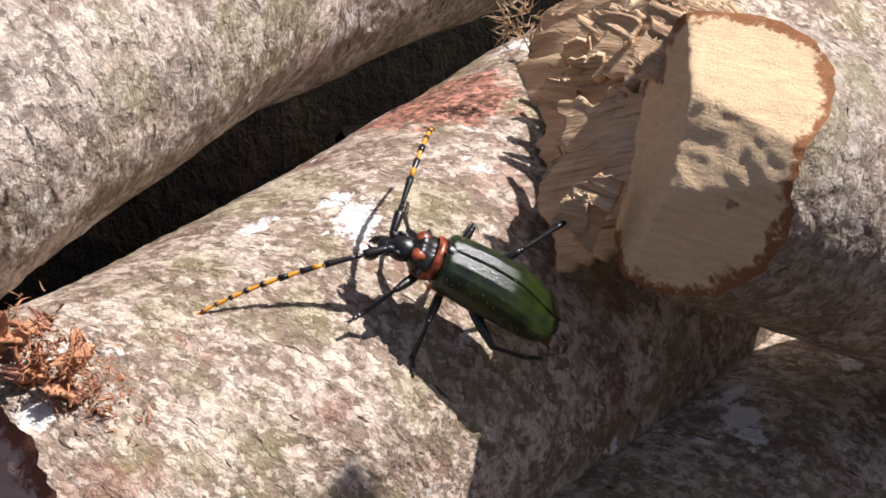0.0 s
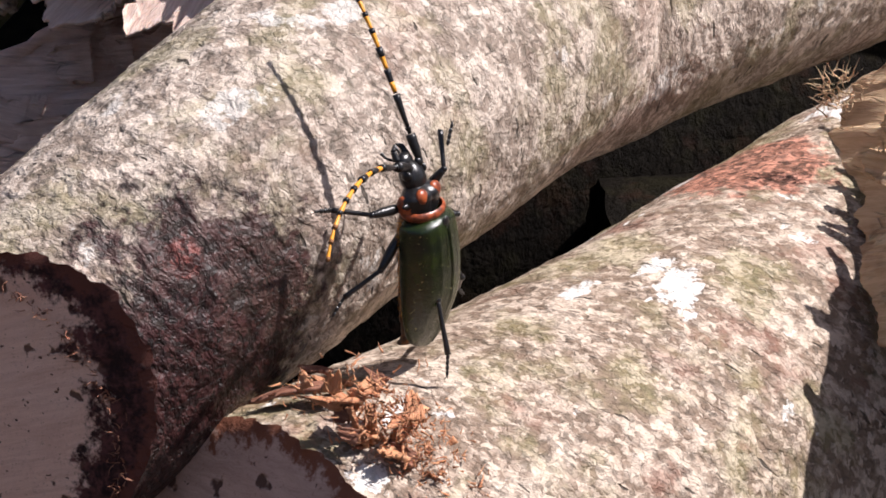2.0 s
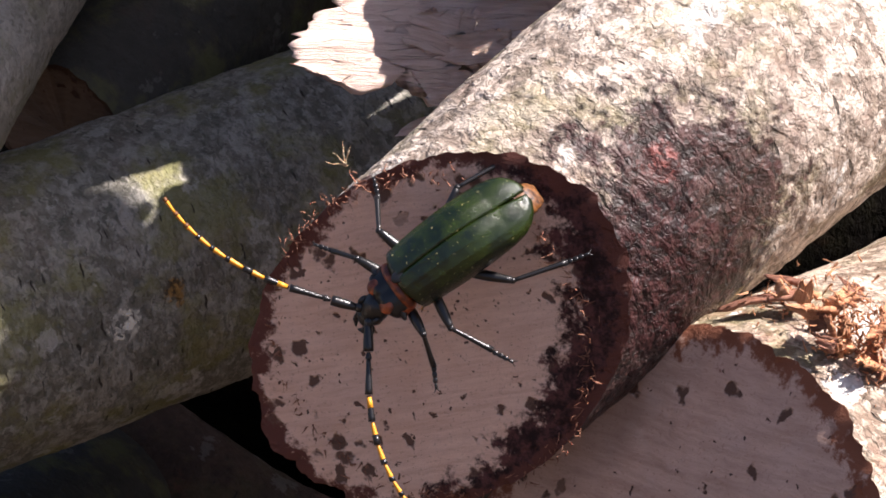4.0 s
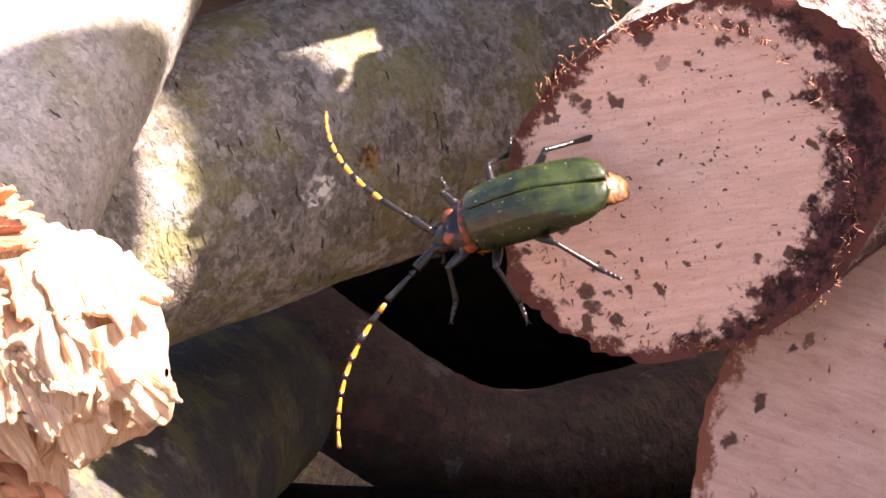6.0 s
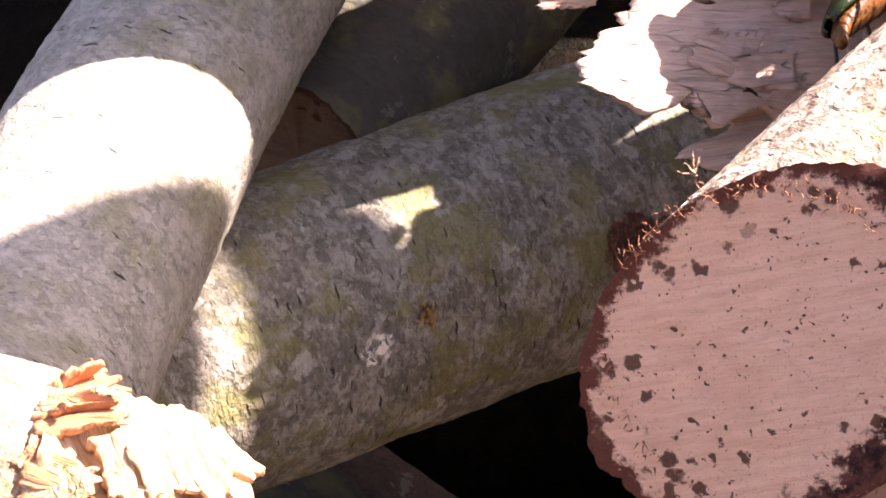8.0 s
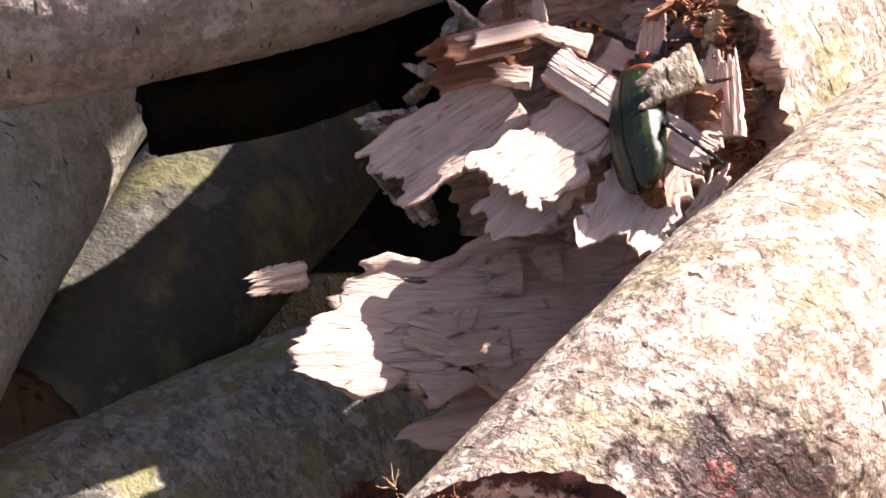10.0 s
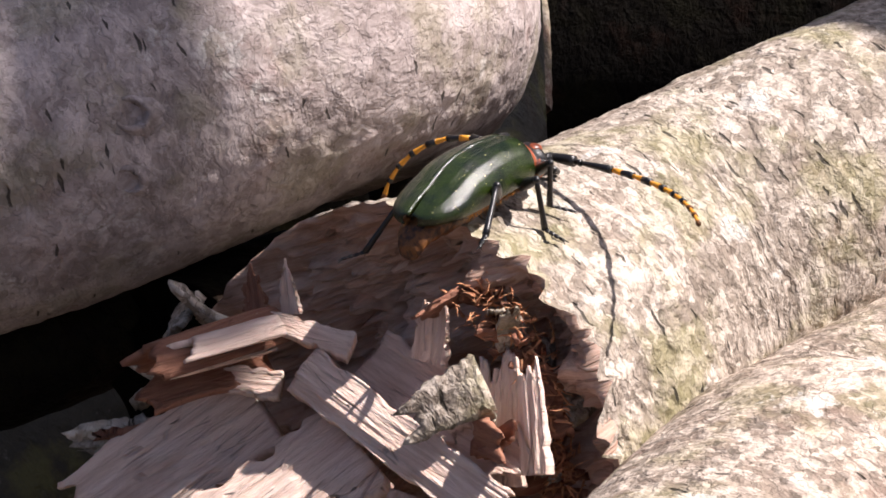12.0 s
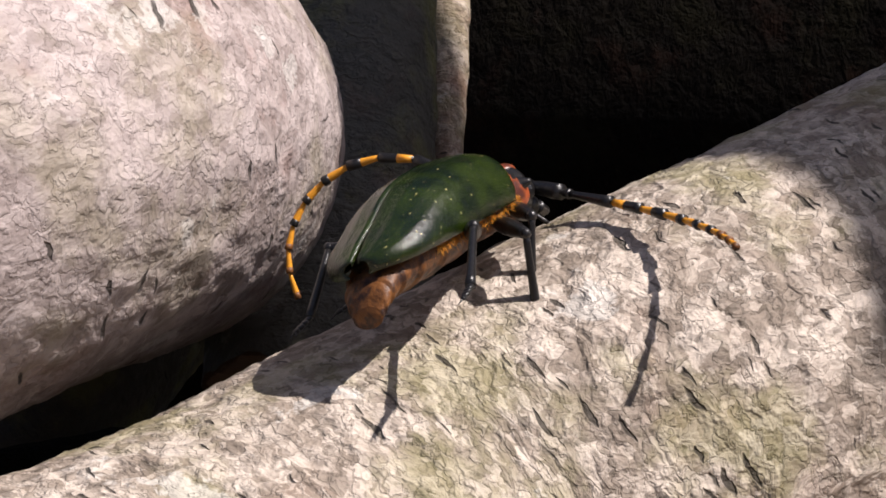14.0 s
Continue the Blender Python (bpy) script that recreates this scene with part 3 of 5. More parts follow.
log_d = log("pale flecked log with a splintered, torn open end", LOG_D, BARK_D, TORN_FACE, 240, 360, seed=34, cut=[((-0.118, 0.615, 0.492), (-0.45, -0.85, -0.02))], reach=0.06, ragged=0.0026, dish=0.010, torn=0.008)
log_e = log("mossy grey log lying in the shade of the pile", LOG_E, BARK_E, seg=160, rings=220, seed=45)
log_h = log("smooth grey log leaning steeply, partly sunlit", LOG_H, BARK_H, seg=160, rings=220, seed=56)
log_f = log("short log with a freshly torn, sunlit end", LOG_F, BARK_F, TORN_F, 160, 120, seed=67, ragged=0.002)
log_g = log("brown curved branch deep in the pile, darkened for shade", LOG_G, BARK_G, seg=80, rings=120, seed=78)
log_q = log("mossy log low in the pile, darkened for its shade", LOG_Q, BARK_N, seg=100, rings=120, seed=89)
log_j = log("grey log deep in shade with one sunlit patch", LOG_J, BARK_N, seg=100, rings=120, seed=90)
log_i = log("pinkish grey log on top of the pile, curving away", LOG_I, BARK_I, seg=240, rings=360, seed=101)
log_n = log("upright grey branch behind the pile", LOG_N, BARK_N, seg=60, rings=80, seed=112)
log_p = log("thin branch with a sawn pink end", LOG_P, BARK_G, FACE_B, seg=48, rings=40, seed=123)

log("ochre-grey log lying under the thick one", [(0.020, 0.535, 0.340, 0.045), (0.060, 0.575, 0.345, 0.046), (0.125, 0.66, 0.350, 0.046), (0.19, 0.75, 0.35, 0.046)], BARK_B, seg=100, rings=120, seed=134)

# added logs that close the pile below and behind, coloured near-black as gap shade
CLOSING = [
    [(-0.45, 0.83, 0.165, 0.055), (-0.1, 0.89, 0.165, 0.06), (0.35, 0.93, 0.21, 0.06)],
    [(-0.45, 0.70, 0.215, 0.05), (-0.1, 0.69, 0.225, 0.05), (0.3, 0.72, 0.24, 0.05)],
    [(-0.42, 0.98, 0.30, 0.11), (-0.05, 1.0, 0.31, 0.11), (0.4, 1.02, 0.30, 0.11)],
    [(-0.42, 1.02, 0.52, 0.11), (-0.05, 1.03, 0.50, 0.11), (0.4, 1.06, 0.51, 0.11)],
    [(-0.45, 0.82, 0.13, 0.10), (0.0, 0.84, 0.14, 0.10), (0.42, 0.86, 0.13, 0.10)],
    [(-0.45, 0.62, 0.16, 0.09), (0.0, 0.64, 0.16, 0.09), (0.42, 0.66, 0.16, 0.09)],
    # next three are added to keep stray sun off logs E and G
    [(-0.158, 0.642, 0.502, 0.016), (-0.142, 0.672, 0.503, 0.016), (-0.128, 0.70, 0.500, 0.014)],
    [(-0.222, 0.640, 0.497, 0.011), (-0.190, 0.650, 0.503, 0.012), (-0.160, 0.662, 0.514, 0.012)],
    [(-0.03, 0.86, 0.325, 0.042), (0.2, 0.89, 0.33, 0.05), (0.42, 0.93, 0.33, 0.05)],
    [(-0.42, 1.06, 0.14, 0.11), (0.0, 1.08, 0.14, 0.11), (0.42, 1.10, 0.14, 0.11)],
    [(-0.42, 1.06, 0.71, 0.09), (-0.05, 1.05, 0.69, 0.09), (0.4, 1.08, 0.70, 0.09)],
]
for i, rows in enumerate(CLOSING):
    log("added filler log, near-black to stand for shade in the gaps", rows, BARK_SHADE, BARK_SHADE, seg=48, rings=40, seed=200 + i)

twig = log("thin tan stick standing behind the logs", [(-0.1085, 0.812, 0.512, 0.0022), (-0.1130, 0.840, 0.530, 0.0046), (-0.1200, 0.880, 0.552, 0.0062)], BARK_C, seg=20, rings=24, seed=303, name="stick")

# two added, unseen trees beside the pile; broken limbs hang sunward, shading log parts
def sunward(y, w, k):
    """The point k along the sun's direction over the place y, w of the plane that faces the sun."""
    return (0.5736 * k - 0.8192 * w, y, 0.8192 * k + 0.5736 * w)


def shade_caster(label, trunk, limbs):
    root = tagged(new("tree"), label, "tree")
    root.location = trunk[0][:3]
    for i, (name, rows) in enumerate([("trunk", trunk)] + [("limb", r) for r in limbs]):
        wide = 28
        c = spline(rows, 60)
        ct, ca, cb = frames(c)
        cw = 2 * np.pi * np.arange(wide) / wide
        d = np.cos(cw)[None, :, None] * ca[:, None] + np.sin(cw)[None, :, None] * cb[:, None]
        r = c[:, None, 3] * (1 + 0.06 * vnoise(c[:, None, :3] + d * c[:, None, 3:4], 30, 7 + i))
        v = (c[:, None, :3] + d * r[..., None]).reshape(-1, 3)
        v = np.concatenate([v, c[:1, :3], c[-1:, :3]])
        n = 61 * wide
        f = [(k * wide + j, k * wide + (j + 1) % wide, (k + 1) * wide + (j + 1) % wide, (k + 1) * wide + j) for k in range(60) for j in range(wide)]
        f += [(n, (j + 1) % wide, j) for j in range(wide)] + [(n + 1, 60 * wide + j, 60 * wide + (j + 1) % wide) for j in range(wide)]
        mesh_object(name, v, f, BARK_C, root, uvs=[(0.01 * (k // wide), 0.01 * (k % wide)) for q in f for k in q])
    return root


shade_caster("unseen bare tree added beside the log pile to shade it", [(0.76, 0.24, 0.0, 0.08), (0.75, 0.24, 0.7, 0.07), (0.74, 0.25, 1.45, 0.05), (0.74, 0.25, 2.15, 0.03)], [
    [(0.745, 0.245, 1.2, 0.036), (0.35, 0.28, 1.06, 0.036), (*sunward(0.42, 0.538, 0.72), 0.038), (*sunward(0.50, 0.480, 0.72), 0.039), (*sunward(0.578, 0.4225, 0.72), 0.040)],
    [(0.75, 0.24, 0.62, 0.032), (*sunward(0.44, -0.02, 0.80), 0.034), (*sunward(0.472, 0.12, 0.76), 0.036), (*sunward(0.455, 0.242, 0.74), 0.036)],
])
shade_caster("unseen bare tree added behind the log pile to shade it", [(0.56, 1.36, 0.0, 0.09), (0.55, 1.35, 0.7, 0.08), (0.54, 1.34, 1.5, 0.05)], [
    [(0.55, 1.35, 1.00, 0.045), (*sunward(0.95, 0.50, 0.86), 0.042), (*sunward(0.80, 0.416, 0.84), 0.040), (*sunward(0.690, 0.306, 0.82), 0.040)],
    [(0.55, 1.34, 1.25, 0.050), (*sunward(1.05, 0.53, 0.90), 0.052), (*sunward(0.85, 0.505, 0.86), 0.052), (*sunward(0.70, 0.515, 0.85), 0.050), (*sunward(0.655, 0.525, 0.84), 0.050)],
    [(0.55, 1.34, 1.30, 0.020), (*sunward(1.05, 0.53, 1.50), 0.016), (*sunward(0.72, 0.515, 1.50), 0.014), (*sunward(0.630, 0.462, 1.40), 0.014), (*sunward(0.612, 0.427, 1.15), 0.0165), (*sunward(0.612, 0.427, 0.80), 0.0165)],
])

ground_bm = bmesh.new()
bmesh.ops.create_grid(ground_bm, x_segments=8, y_segments=8, size=300)
tagged(link("ground", ground_bm, SOIL), "dry brown leaf litter under the log pile", "ground", kind="structure")

# splintered end of the pale log
sheet(log_d, (-0.108, 0.617, 0.4560), (-0.1785, 0.5911, 0.4610), 0.034, 0.0045, TORN_D, 1, (0.15, -0.9, 0.35), 0.02, 0.25)
sheet(log_d, (-0.105, 0.622, 0.446), (-0.158, 0.600, 0.4400), 0.022, 0.004, TORN_D, 17, (0.0, -0.9, 0.3), 0.0, 0.3)
sheet(log_d, (-0.1226, 0.6007, 0.5028), (-0.1413, 0.5930, 0.4878), 0.0182, 0.0035, TORN_D, 740, (-0.35, -0.75, 0.55), 0.10, 0.30, 1.1, nu=44, nv=48, grain=0.2)
sheet(log_d, (-0.1315, 0.6049, 0.5139), (-0.0999, 0.5829, 0.4982), 0.0077, 0.0045, TORN_D, 741, (-0.25, -0.75, 0.60), 0.0, 0.10, 1.0, nu=44, nv=48, grain=0.2)
sheet(log_d, (-0.1097, 0.5928, 0.4957), (-0.1189, 0.5808, 0.4793), 0.0172, 0.0035, TORN_D, 742, (-0.2, -0.75, 0.60), 0.10, 0.30, 1.1, nu=44, nv=48, grain=0.2)
sheet(log_d, (-0.1048, 0.5829, 0.4806), (-0.0975, 0.5813, 0.4942), 0.0061, 0.0022, TORN_D, 743, (-0.5, -0.8, 0.2), 0.08, 0.4, 0.7, nu=44, nv=48, grain=0.2)
sheet(log_d, (-0.1403, 0.6127, 0.5062), (-0.1659, 0.6081, 0.4879), 0.0163, 0.0035, TORN_D, 744, (-0.45, -0.8, 0.35), 0.05, 0.25, 1.1, nu=44, nv=48, grain=0.2)
sheet(log_d, (-0.1296, 0.6006, 0.4928), (-0.1430, 0.5929, 0.4798), 0.0148, 0.0035, TORN_D, 745, (-0.35, -0.8, 0.45), 0.08, 0.3, 1.1, nu=44, nv=48, grain=0.2)
sheet(log_d, (-0.1130, 0.6051, 0.5057), (-0.0991, 0.5934, 0.5004), 0.0094, 0.0030, TORN_D, 746, (-0.3, -0.8, 0.5), 0.0, 0.25, 1.0, nu=44, nv=48, grain=0.2)
sheet(log_d, (-0.1222, 0.6138, 0.5130), (-0.1069, 0.6012, 0.5066), 0.0118, 0.0040, TORN_D, 747, (-0.3, -0.8, 0.5), 0.0, 0.25, 1.0, nu=44, nv=48, grain=0.2)
sheet(log_d, (-0.1345, 0.6132, 0.5203), (-0.1347, 0.6147, 0.5276), 0.0033, 0.0014, TORN_D, 748, (-0.3, -0.9, 0.2), 0.1, 0.4, 0.7, nu=44, nv=48, grain=0.2)
sheet(log_d, (-0.1402, 0.6156, 0.5189), (-0.1411, 0.6182, 0.5260), 0.0041, 0.0016, TORN_RED, 749, (-0.3, -0.9, 0.2), 0.1, 0.4, 0.7, nu=44, nv=48, grain=0.2)
sheet(log_d, (-0.1236, 0.6060, 0.5176), (-0.1371, 0.6091, 0.5206), 0.0043, 0.0020, TORN_D, 750, (-0.1, -0.6, 0.8), 0.05, 0.35, 0.8, nu=44, nv=48, grain=0.2)
sheet(log_d, (-0.1118, 0.6037, 0.5150), (-0.1098, 0.6050, 0.5237), 0.0059, 0.0020, TORN_D, 751, (-0.4, -0.85, 0.3), 0.1, 0.35, 0.8, nu=44, nv=48, grain=0.2)
sheet(log_d, (-0.1360, 0.6108, 0.5097), (-0.1533, 0.6131, 0.5103), 0.0045, 0.0018, TORN_D, 752, (-0.1, -0.7, 0.7), 0.1, 0.35, 0.8, nu=44, nv=48, grain=0.2)
sheet(log_d, (-0.1011, 0.5961, 0.4978), (-0.1000, 0.6009, 0.5155), 0.0079, 0.0025, TORN_D, 753, (-0.5, -0.85, 0.1), 0.03, 0.35, 0.9, nu=44, nv=48, grain=0.2)
sheet(log_d, (-0.0952, 0.5922, 0.5007), (-0.0956, 0.5975, 0.5162), 0.0045, 0.0025, TORN_D, 754, (-0.4, -0.9, 0.1), 0.05, 0.35, 0.8, nu=44, nv=48, grain=0.2)
sheet(log_d, (-0.1830, 0.6050, 0.4686), (-0.1955, 0.5918, 0.4690), 0.006, 0.0018, TORN_D, 16, (-0.1, -0.95, 0.2), 0.0, 0.4)

# fibres and chips lifting off the large flap
rng_flap = np.random.RandomState(31)
flap_x, flap_y, flap_n = np.array((-0.932, -0.342, 0.066)), np.array((0.03, 0.28, 0.96)), np.array((0.15, -0.9, 0.35))
for i in range(9):
    along, aside = rng_flap.uniform(0.010, 0.058), rng_flap.uniform(-0.013, 0.013)
    p = np.array((-0.108, 0.617, 0.4565)) + along * flap_x + aside * flap_y + (0.001 + 0.0004 * (i % 4)) * flap_n
    d = flap_x + rng_flap.normal() * 0.16 * flap_y + rng_flap.uniform(-0.02, 0.10) * flap_n
    sheet(log_d, p, p + d * rng_flap.uniform(0.006, 0.013), rng_flap.uniform(0.007, 0.014), 0.0010, TORN_D, 700 + i, flap_n, rng_flap.uniform(-0.03, 0.10), 0.5, 0.8, nu=18, nv=16)

# torn hinge of the wedge-cut log: ragged plates that reach down to the log below
HINGE = [((0.0492, 0.5650, 0.4683), (0.0203, 0.6260, 0.4566), 0.012),
         ((0.0487, 0.5580, 0.4655), (0.0208, 0.6060, 0.4548), 0.013),
         ((0.0482, 0.5520, 0.4614), (0.0219, 0.5830, 0.4511), 0.014),
         ((0.0478, 0.5460, 0.4562), (0.0239, 0.5720, 0.4464), 0.014),
         ((0.0466, 0.5360, 0.4524), (0.0268, 0.5500, 0.4441), 0.014),
         ((0.0428, 0.5120, 0.4537), (0.0275, 0.5490, 0.4386), 0.013),
         ((0.0416, 0.5100, 0.4485), (0.0280, 0.5490, 0.4333), 0.011),
         ((0.0408, 0.5560, 0.4628), (0.0287, 0.5920, 0.4558), 0.011),
         ((0.0394, 0.5520, 0.4547), (0.0263, 0.5760, 0.4500), 0.011),
         ((0.0371, 0.5300, 0.4511), (0.0272, 0.5530, 0.4466), 0.011),
         ((0.0345, 0.5120, 0.4496), (0.0274, 0.5480, 0.4365), 0.010),
         ((0.0492, 0.5500, 0.4732), (0.0385, 0.5750, 0.4689), 0.009),
         ((0.0526, 0.5380, 0.4761), (0.0460, 0.5520, 0.4761), 0.008),
         ((0.0463, 0.5560, 0.4672), (0.0353, 0.5800, 0.4636), 0.009)]
for i, (base, tip, wide) in enumerate(HINGE):
    if i in (1, 3, 4, 8, 11, 12):
        sheet(log_c, base, tip, wide * 2.3, 0.0034, TORN_C, 50 + i, (-0.30, -0.75, 0.60), 0.0, 0.25, 1.05, nu=40, nv=60, grain=0.3)
for i in range(9):
    base, tip, wide = HINGE[(i * 5) % 14]
    p = np.array(base) + (np.array(tip) - np.array(base)) * (0.35 + 0.05 * (i % 7)) + np.array((-0.001, -0.003, 0.002))
    sheet(log_c, p, p + np.array((-0.006, 0.004 - 0.001 * (i % 5), 0.003 - 0.0012 * (i % 4))), 0.006 + 0.0008 * (i % 5), 0.0018, TORN_C, 250 + i, (-0.3, -0.8, 0.5 - 0.2 * (i % 4)), 0.1 * (i % 3 - 1), 0.4, 0.8, nu=18, nv=20, grain=0.5)
strands(log_c, ring_points((0.0195, 0.585, 0.4680), (0.3, 1, 0), 0.003, 0, 360, 60, 3), TORN_C, label="pale torn fibres", out=(-0.5, -0.5, 0.4), long=(0.003, 0.009), seed=4)

# torn end of the sunlit log: a blunt, fluted core with chunks hanging from it
fx, fy, fz = LOG_F[0][:3]
core = spline([(fx - 0.002, fy, fz, 0.0195), (fx + 0.010, fy - 0.001, fz - 0.001, 0.0185), (fx + 0.017, fy - 0.003, fz - 0.002, 0.0155), (fx + 0.024, fy - 0.004, fz - 0.003, 0.0125), (fx + 0.0285, fy - 0.005, fz - 0.003, 0.008), (fx + 0.030, fy - 0.005, fz - 0.003, 0.0008)], 110)
ct, ca, cb = frames(core)
cw = 2 * np.pi * np.arange(180) / 180
cd = np.cos(cw)[None, :, None] * ca[:, None] + np.sin(cw)[None, :, None] * cb[:, None]
cp = core[:, None, :3] + cd * core[:, None, 3:4]
fold = np.array((125.0, 125.0, 42.0))
flute = 0.0040 * np.abs(vnoise(cp * fold, 1.0, 5)) + 0.0022 * np.abs(vnoise(cp * fold * 2.3, 1.0, 6)) + 0.0030 * vnoise(cp, 95, 7) + 0.0006 * vnoise(cp * np.array((900.0, 900.0, 250.0)), 1.0, 8)
cp = cp + cd * ((flute - 0.002) * np.clip(core[:, 3] / 0.012, 0, 1)[:, None])[..., None] + np.array((1.0, -0.1, -0.1)) * (0.004 * vnoise(cp * np.array((20.0, 150.0, 90.0)), 1.0, 9))[..., None]
cf = [(k * 180 + s, k * 180 + (s + 1) % 180, (k + 1) * 180 + (s + 1) % 180, (k + 1) * 180 + s) for k in range(110) for s in range(180)]
cuv = [(float(cp[k, s % 180, 2]), float(cp[k, s % 180, 0] + cp[k, s % 180, 1])) for k0 in range(110) for s0 in range(180) for k, s in ((k0, s0), (k0, s0 + 1), (k0 + 1, s0 + 1), (k0 + 1, s0))]
mesh_object("torn_core", cp.reshape(-1, 3), cf, TORN_F, log_f, "sunlit torn cream wood", uvs=cuv)
rng_f = np.random.RandomState(8)
for i in range(13):
    along, up = rng_f.uniform(0.0, 0.024), rng_f.uniform(-0.6, 1.0)
    rad = 0.0175 * (1 - (along / 0.040) ** 2) + 0.001
    out = np.array((0.25, -math.cos(up * 1.5), math.sin(up * 1.5)))
    start = np.array((fx + along, fy - 0.002, fz)) + rad * out
    fall = np.array((0.30 + rng_f.normal() * 0.25, -0.12, -1.0 + rng_f.normal() * 0.25))
    fall = fall - out * (fall @ out) / (out @ out) * 0.8
    fall /= np.linalg.norm(fall)
    sheet(log_f, start - fall * 0.003, start + fall * rng_f.uniform(0.006, 0.013), rng_f.uniform(0.005, 0.010), 0.0034, TORN_F, 70 + i, out, rng_f.uniform(-0.05, 0.22), 0.3, 1.0, nu=20, nv=16)
for i in range(26):
    up = -1.0 + 2.3 * i / 25
    out = np.array((0.0, -math.cos(up * 1.5), math.sin(up * 1.5)))
    start = np.array((fx - 0.004, fy, fz)) + 0.0205 * out
    sheet(log_f, start, start + np.array((0.006 + 0.004 * rng_f.rand(), 0, 0)) + 0.002 * rng_f.normal(size=3), 0.007, 0.0022, TORN_BARK if i % 3 else BARK_F, 370 + i, out, 0.25 * rng_f.normal(), 0.6, 0.8, name="bark_rim", nu=12, nv=12)
STUB_AT, STUB_WAY = np.array((-0.2726, 0.4045, 0.4226)), np.array((0.10, -0.98, 0.12))
stub_side = np.cross(STUB_WAY, (0, 0, 1.0))
stub_up = np.cross(stub_side, STUB_WAY)
sw, sf = 2 * np.pi * np.arange(64) / 64, np.array((1.16, 1.1, 1.03, 1.0, 0.8, 0.6, 0.4, 0.2, 0.02))
sd = np.array((-0.016, -0.008, -0.001, 0.0005, 0.0, 0.0002, -0.0002, 0.0, 0.0))
sv = STUB_AT + 0.0125 * sf[:, None, None] * (np.cos(sw)[None, :, None] * stub_side + np.sin(sw)[None, :, None] * stub_up) + sd[:, None, None] * STUB_WAY
sv = sv + 0.0008 * vnoise(sv, 260, 3)[..., None] * STUB_WAY
sq = [(i * 64 + j, i * 64 + (j + 1) % 64, (i + 1) * 64 + (j + 1) % 64, (i + 1) * 64 + j) for i in range(8) for j in range(64)]
su = [(float(sf[i] * np.cos(sw[j % 64])) * 0.94, float(sf[i] * np.sin(sw[j % 64])) * 0.94) for i0 in range(8) for j0 in range(64) for i, j in ((i0, j0), (i0, j0 + 1), (i0 + 1, j0 + 1), (i0 + 1, j0))]
mesh_object("branch_stub", sv.reshape(-1, 3), sq, FACE_C, log_f, "sawn branch stub with an orange rim", uvs=su)

# torn red bark and fibres at the rims
rim_b = [np.array((-0.0815, 0.4930, 0.4350)) * (1 - k) + np.array((-0.0480, 0.4700, 0.3950)) * k + 0.006 * math.sin(math.pi * k) * np.array((0.3, -0.2, 0.9)) for k in np.linspace(0, 1, 700)]
rng_b = np.random.RandomState(21)
strands(log_b, [p + rng_b.normal(size=3) * 0.0024 for p in rim_b], TORN_BARK, label="torn rust-orange bark fibres", out=(-0.45, -0.6, 0.2), long=(0.0012, 0.0042), thick=0.00022, seed=6)
for i in range(64):
    p = rim_b[int(i * 10.7)] + rng_b.normal(size=3) * 0.0028 + np.array((0.0015, 0.001, 0))
    d = np.array((-0.6, -0.35, 0.35)) + 0.6 * rng_b.normal(size=3)
    sheet(log_b, p - 0.002 * d, p + d * rng_b.uniform(0.0012, 0.0038), rng_b.uniform(0.002, 0.0042), 0.0010, (TORN_BARK, TORN_RED, TORN_BARK)[i % 3], 100 + i, rng_b.normal(size=3) + np.array((0, -1, 0.5)), rng_b.uniform(-0.35, 0.35), 0.55, 0.7, nu=14, nv=10)
rim_c = spline([(-0.0704, 0.4780, 0.4419, 0), (-0.0629, 0.4780, 0.4365, 0), (-0.0571, 0.4780, 0.4279, 0), (-0.0536, 0.4780, 0.4193, 0), (-0.0522, 0.4780, 0.4096, 0)], 400)[:, :3]
strands(log_b, [p + rng_b.normal(size=3) * 0.0034 for p in np.repeat(rim_c, 2, axis=0)], TORN_BARK, label="torn rust-orange bark fibres", out=(-0.45, -0.6, 0.2), long=(0.0012, 0.0042), thick=0.00022, seed=7)
for i in range(60):
    p = rim_c[int(i * 6.6)] + rng_b.normal(size=3) * 0.0034 + np.array((-0.003, 0.002, -0.001))
    d = np.array((-0.5, -0.5, 0.35)) + 0.6 * rng_b.normal(size=3)
    sheet(log_b, p - 0.002 * d, p + d * rng_b.uniform(0.0012, 0.0036), rng_b.uniform(0.002, 0.0042), 0.0010, (TORN_BARK, TORN_RED, TORN_BARK)[i % 3], 600 + i, rng_b.normal(size=3) + np.array((0, -1, 0.5)), rng_b.uniform(-0.35, 0.35), 0.55, 0.7, nu=12, nv=9)
strands(log_b, [(-0.0775, 0.4895, 0.4325), (-0.0775, 0.489, 0.4315), (-0.077, 0.489, 0.431), (-0.0772, 0.4885, 0.4335)], TORN_C, label="pale broken fibres", out=(-0.9, -0.3, 0.15), long=(0.006, 0.008), thick=0.0005, spread=0.2, curl=0.1, seed=9)
strands(log_a, ring_points((-0.141, 0.4850, 0.4295), (-0.2, -0.97, 0.0), 0.0300, 30, 200, 260, 15, 0.0008), TORN_RED, label="rust-brown bark fibres", out=(-0.2, -0.6, 0.2), long=(0.001, 0.0035), thick=0.00016, seed=16)
strands(log_a, ring_points((-0.141, 0.4850, 0.4295), (-0.2, -0.97, 0.0), 0.0300, 200, 390, 160, 25, 0.0008), TORN_RED, label="rust-brown bark fibres", out=(-0.2, -0.6, -0.1), long=(0.001, 0.003), thick=0.00016, seed=26)
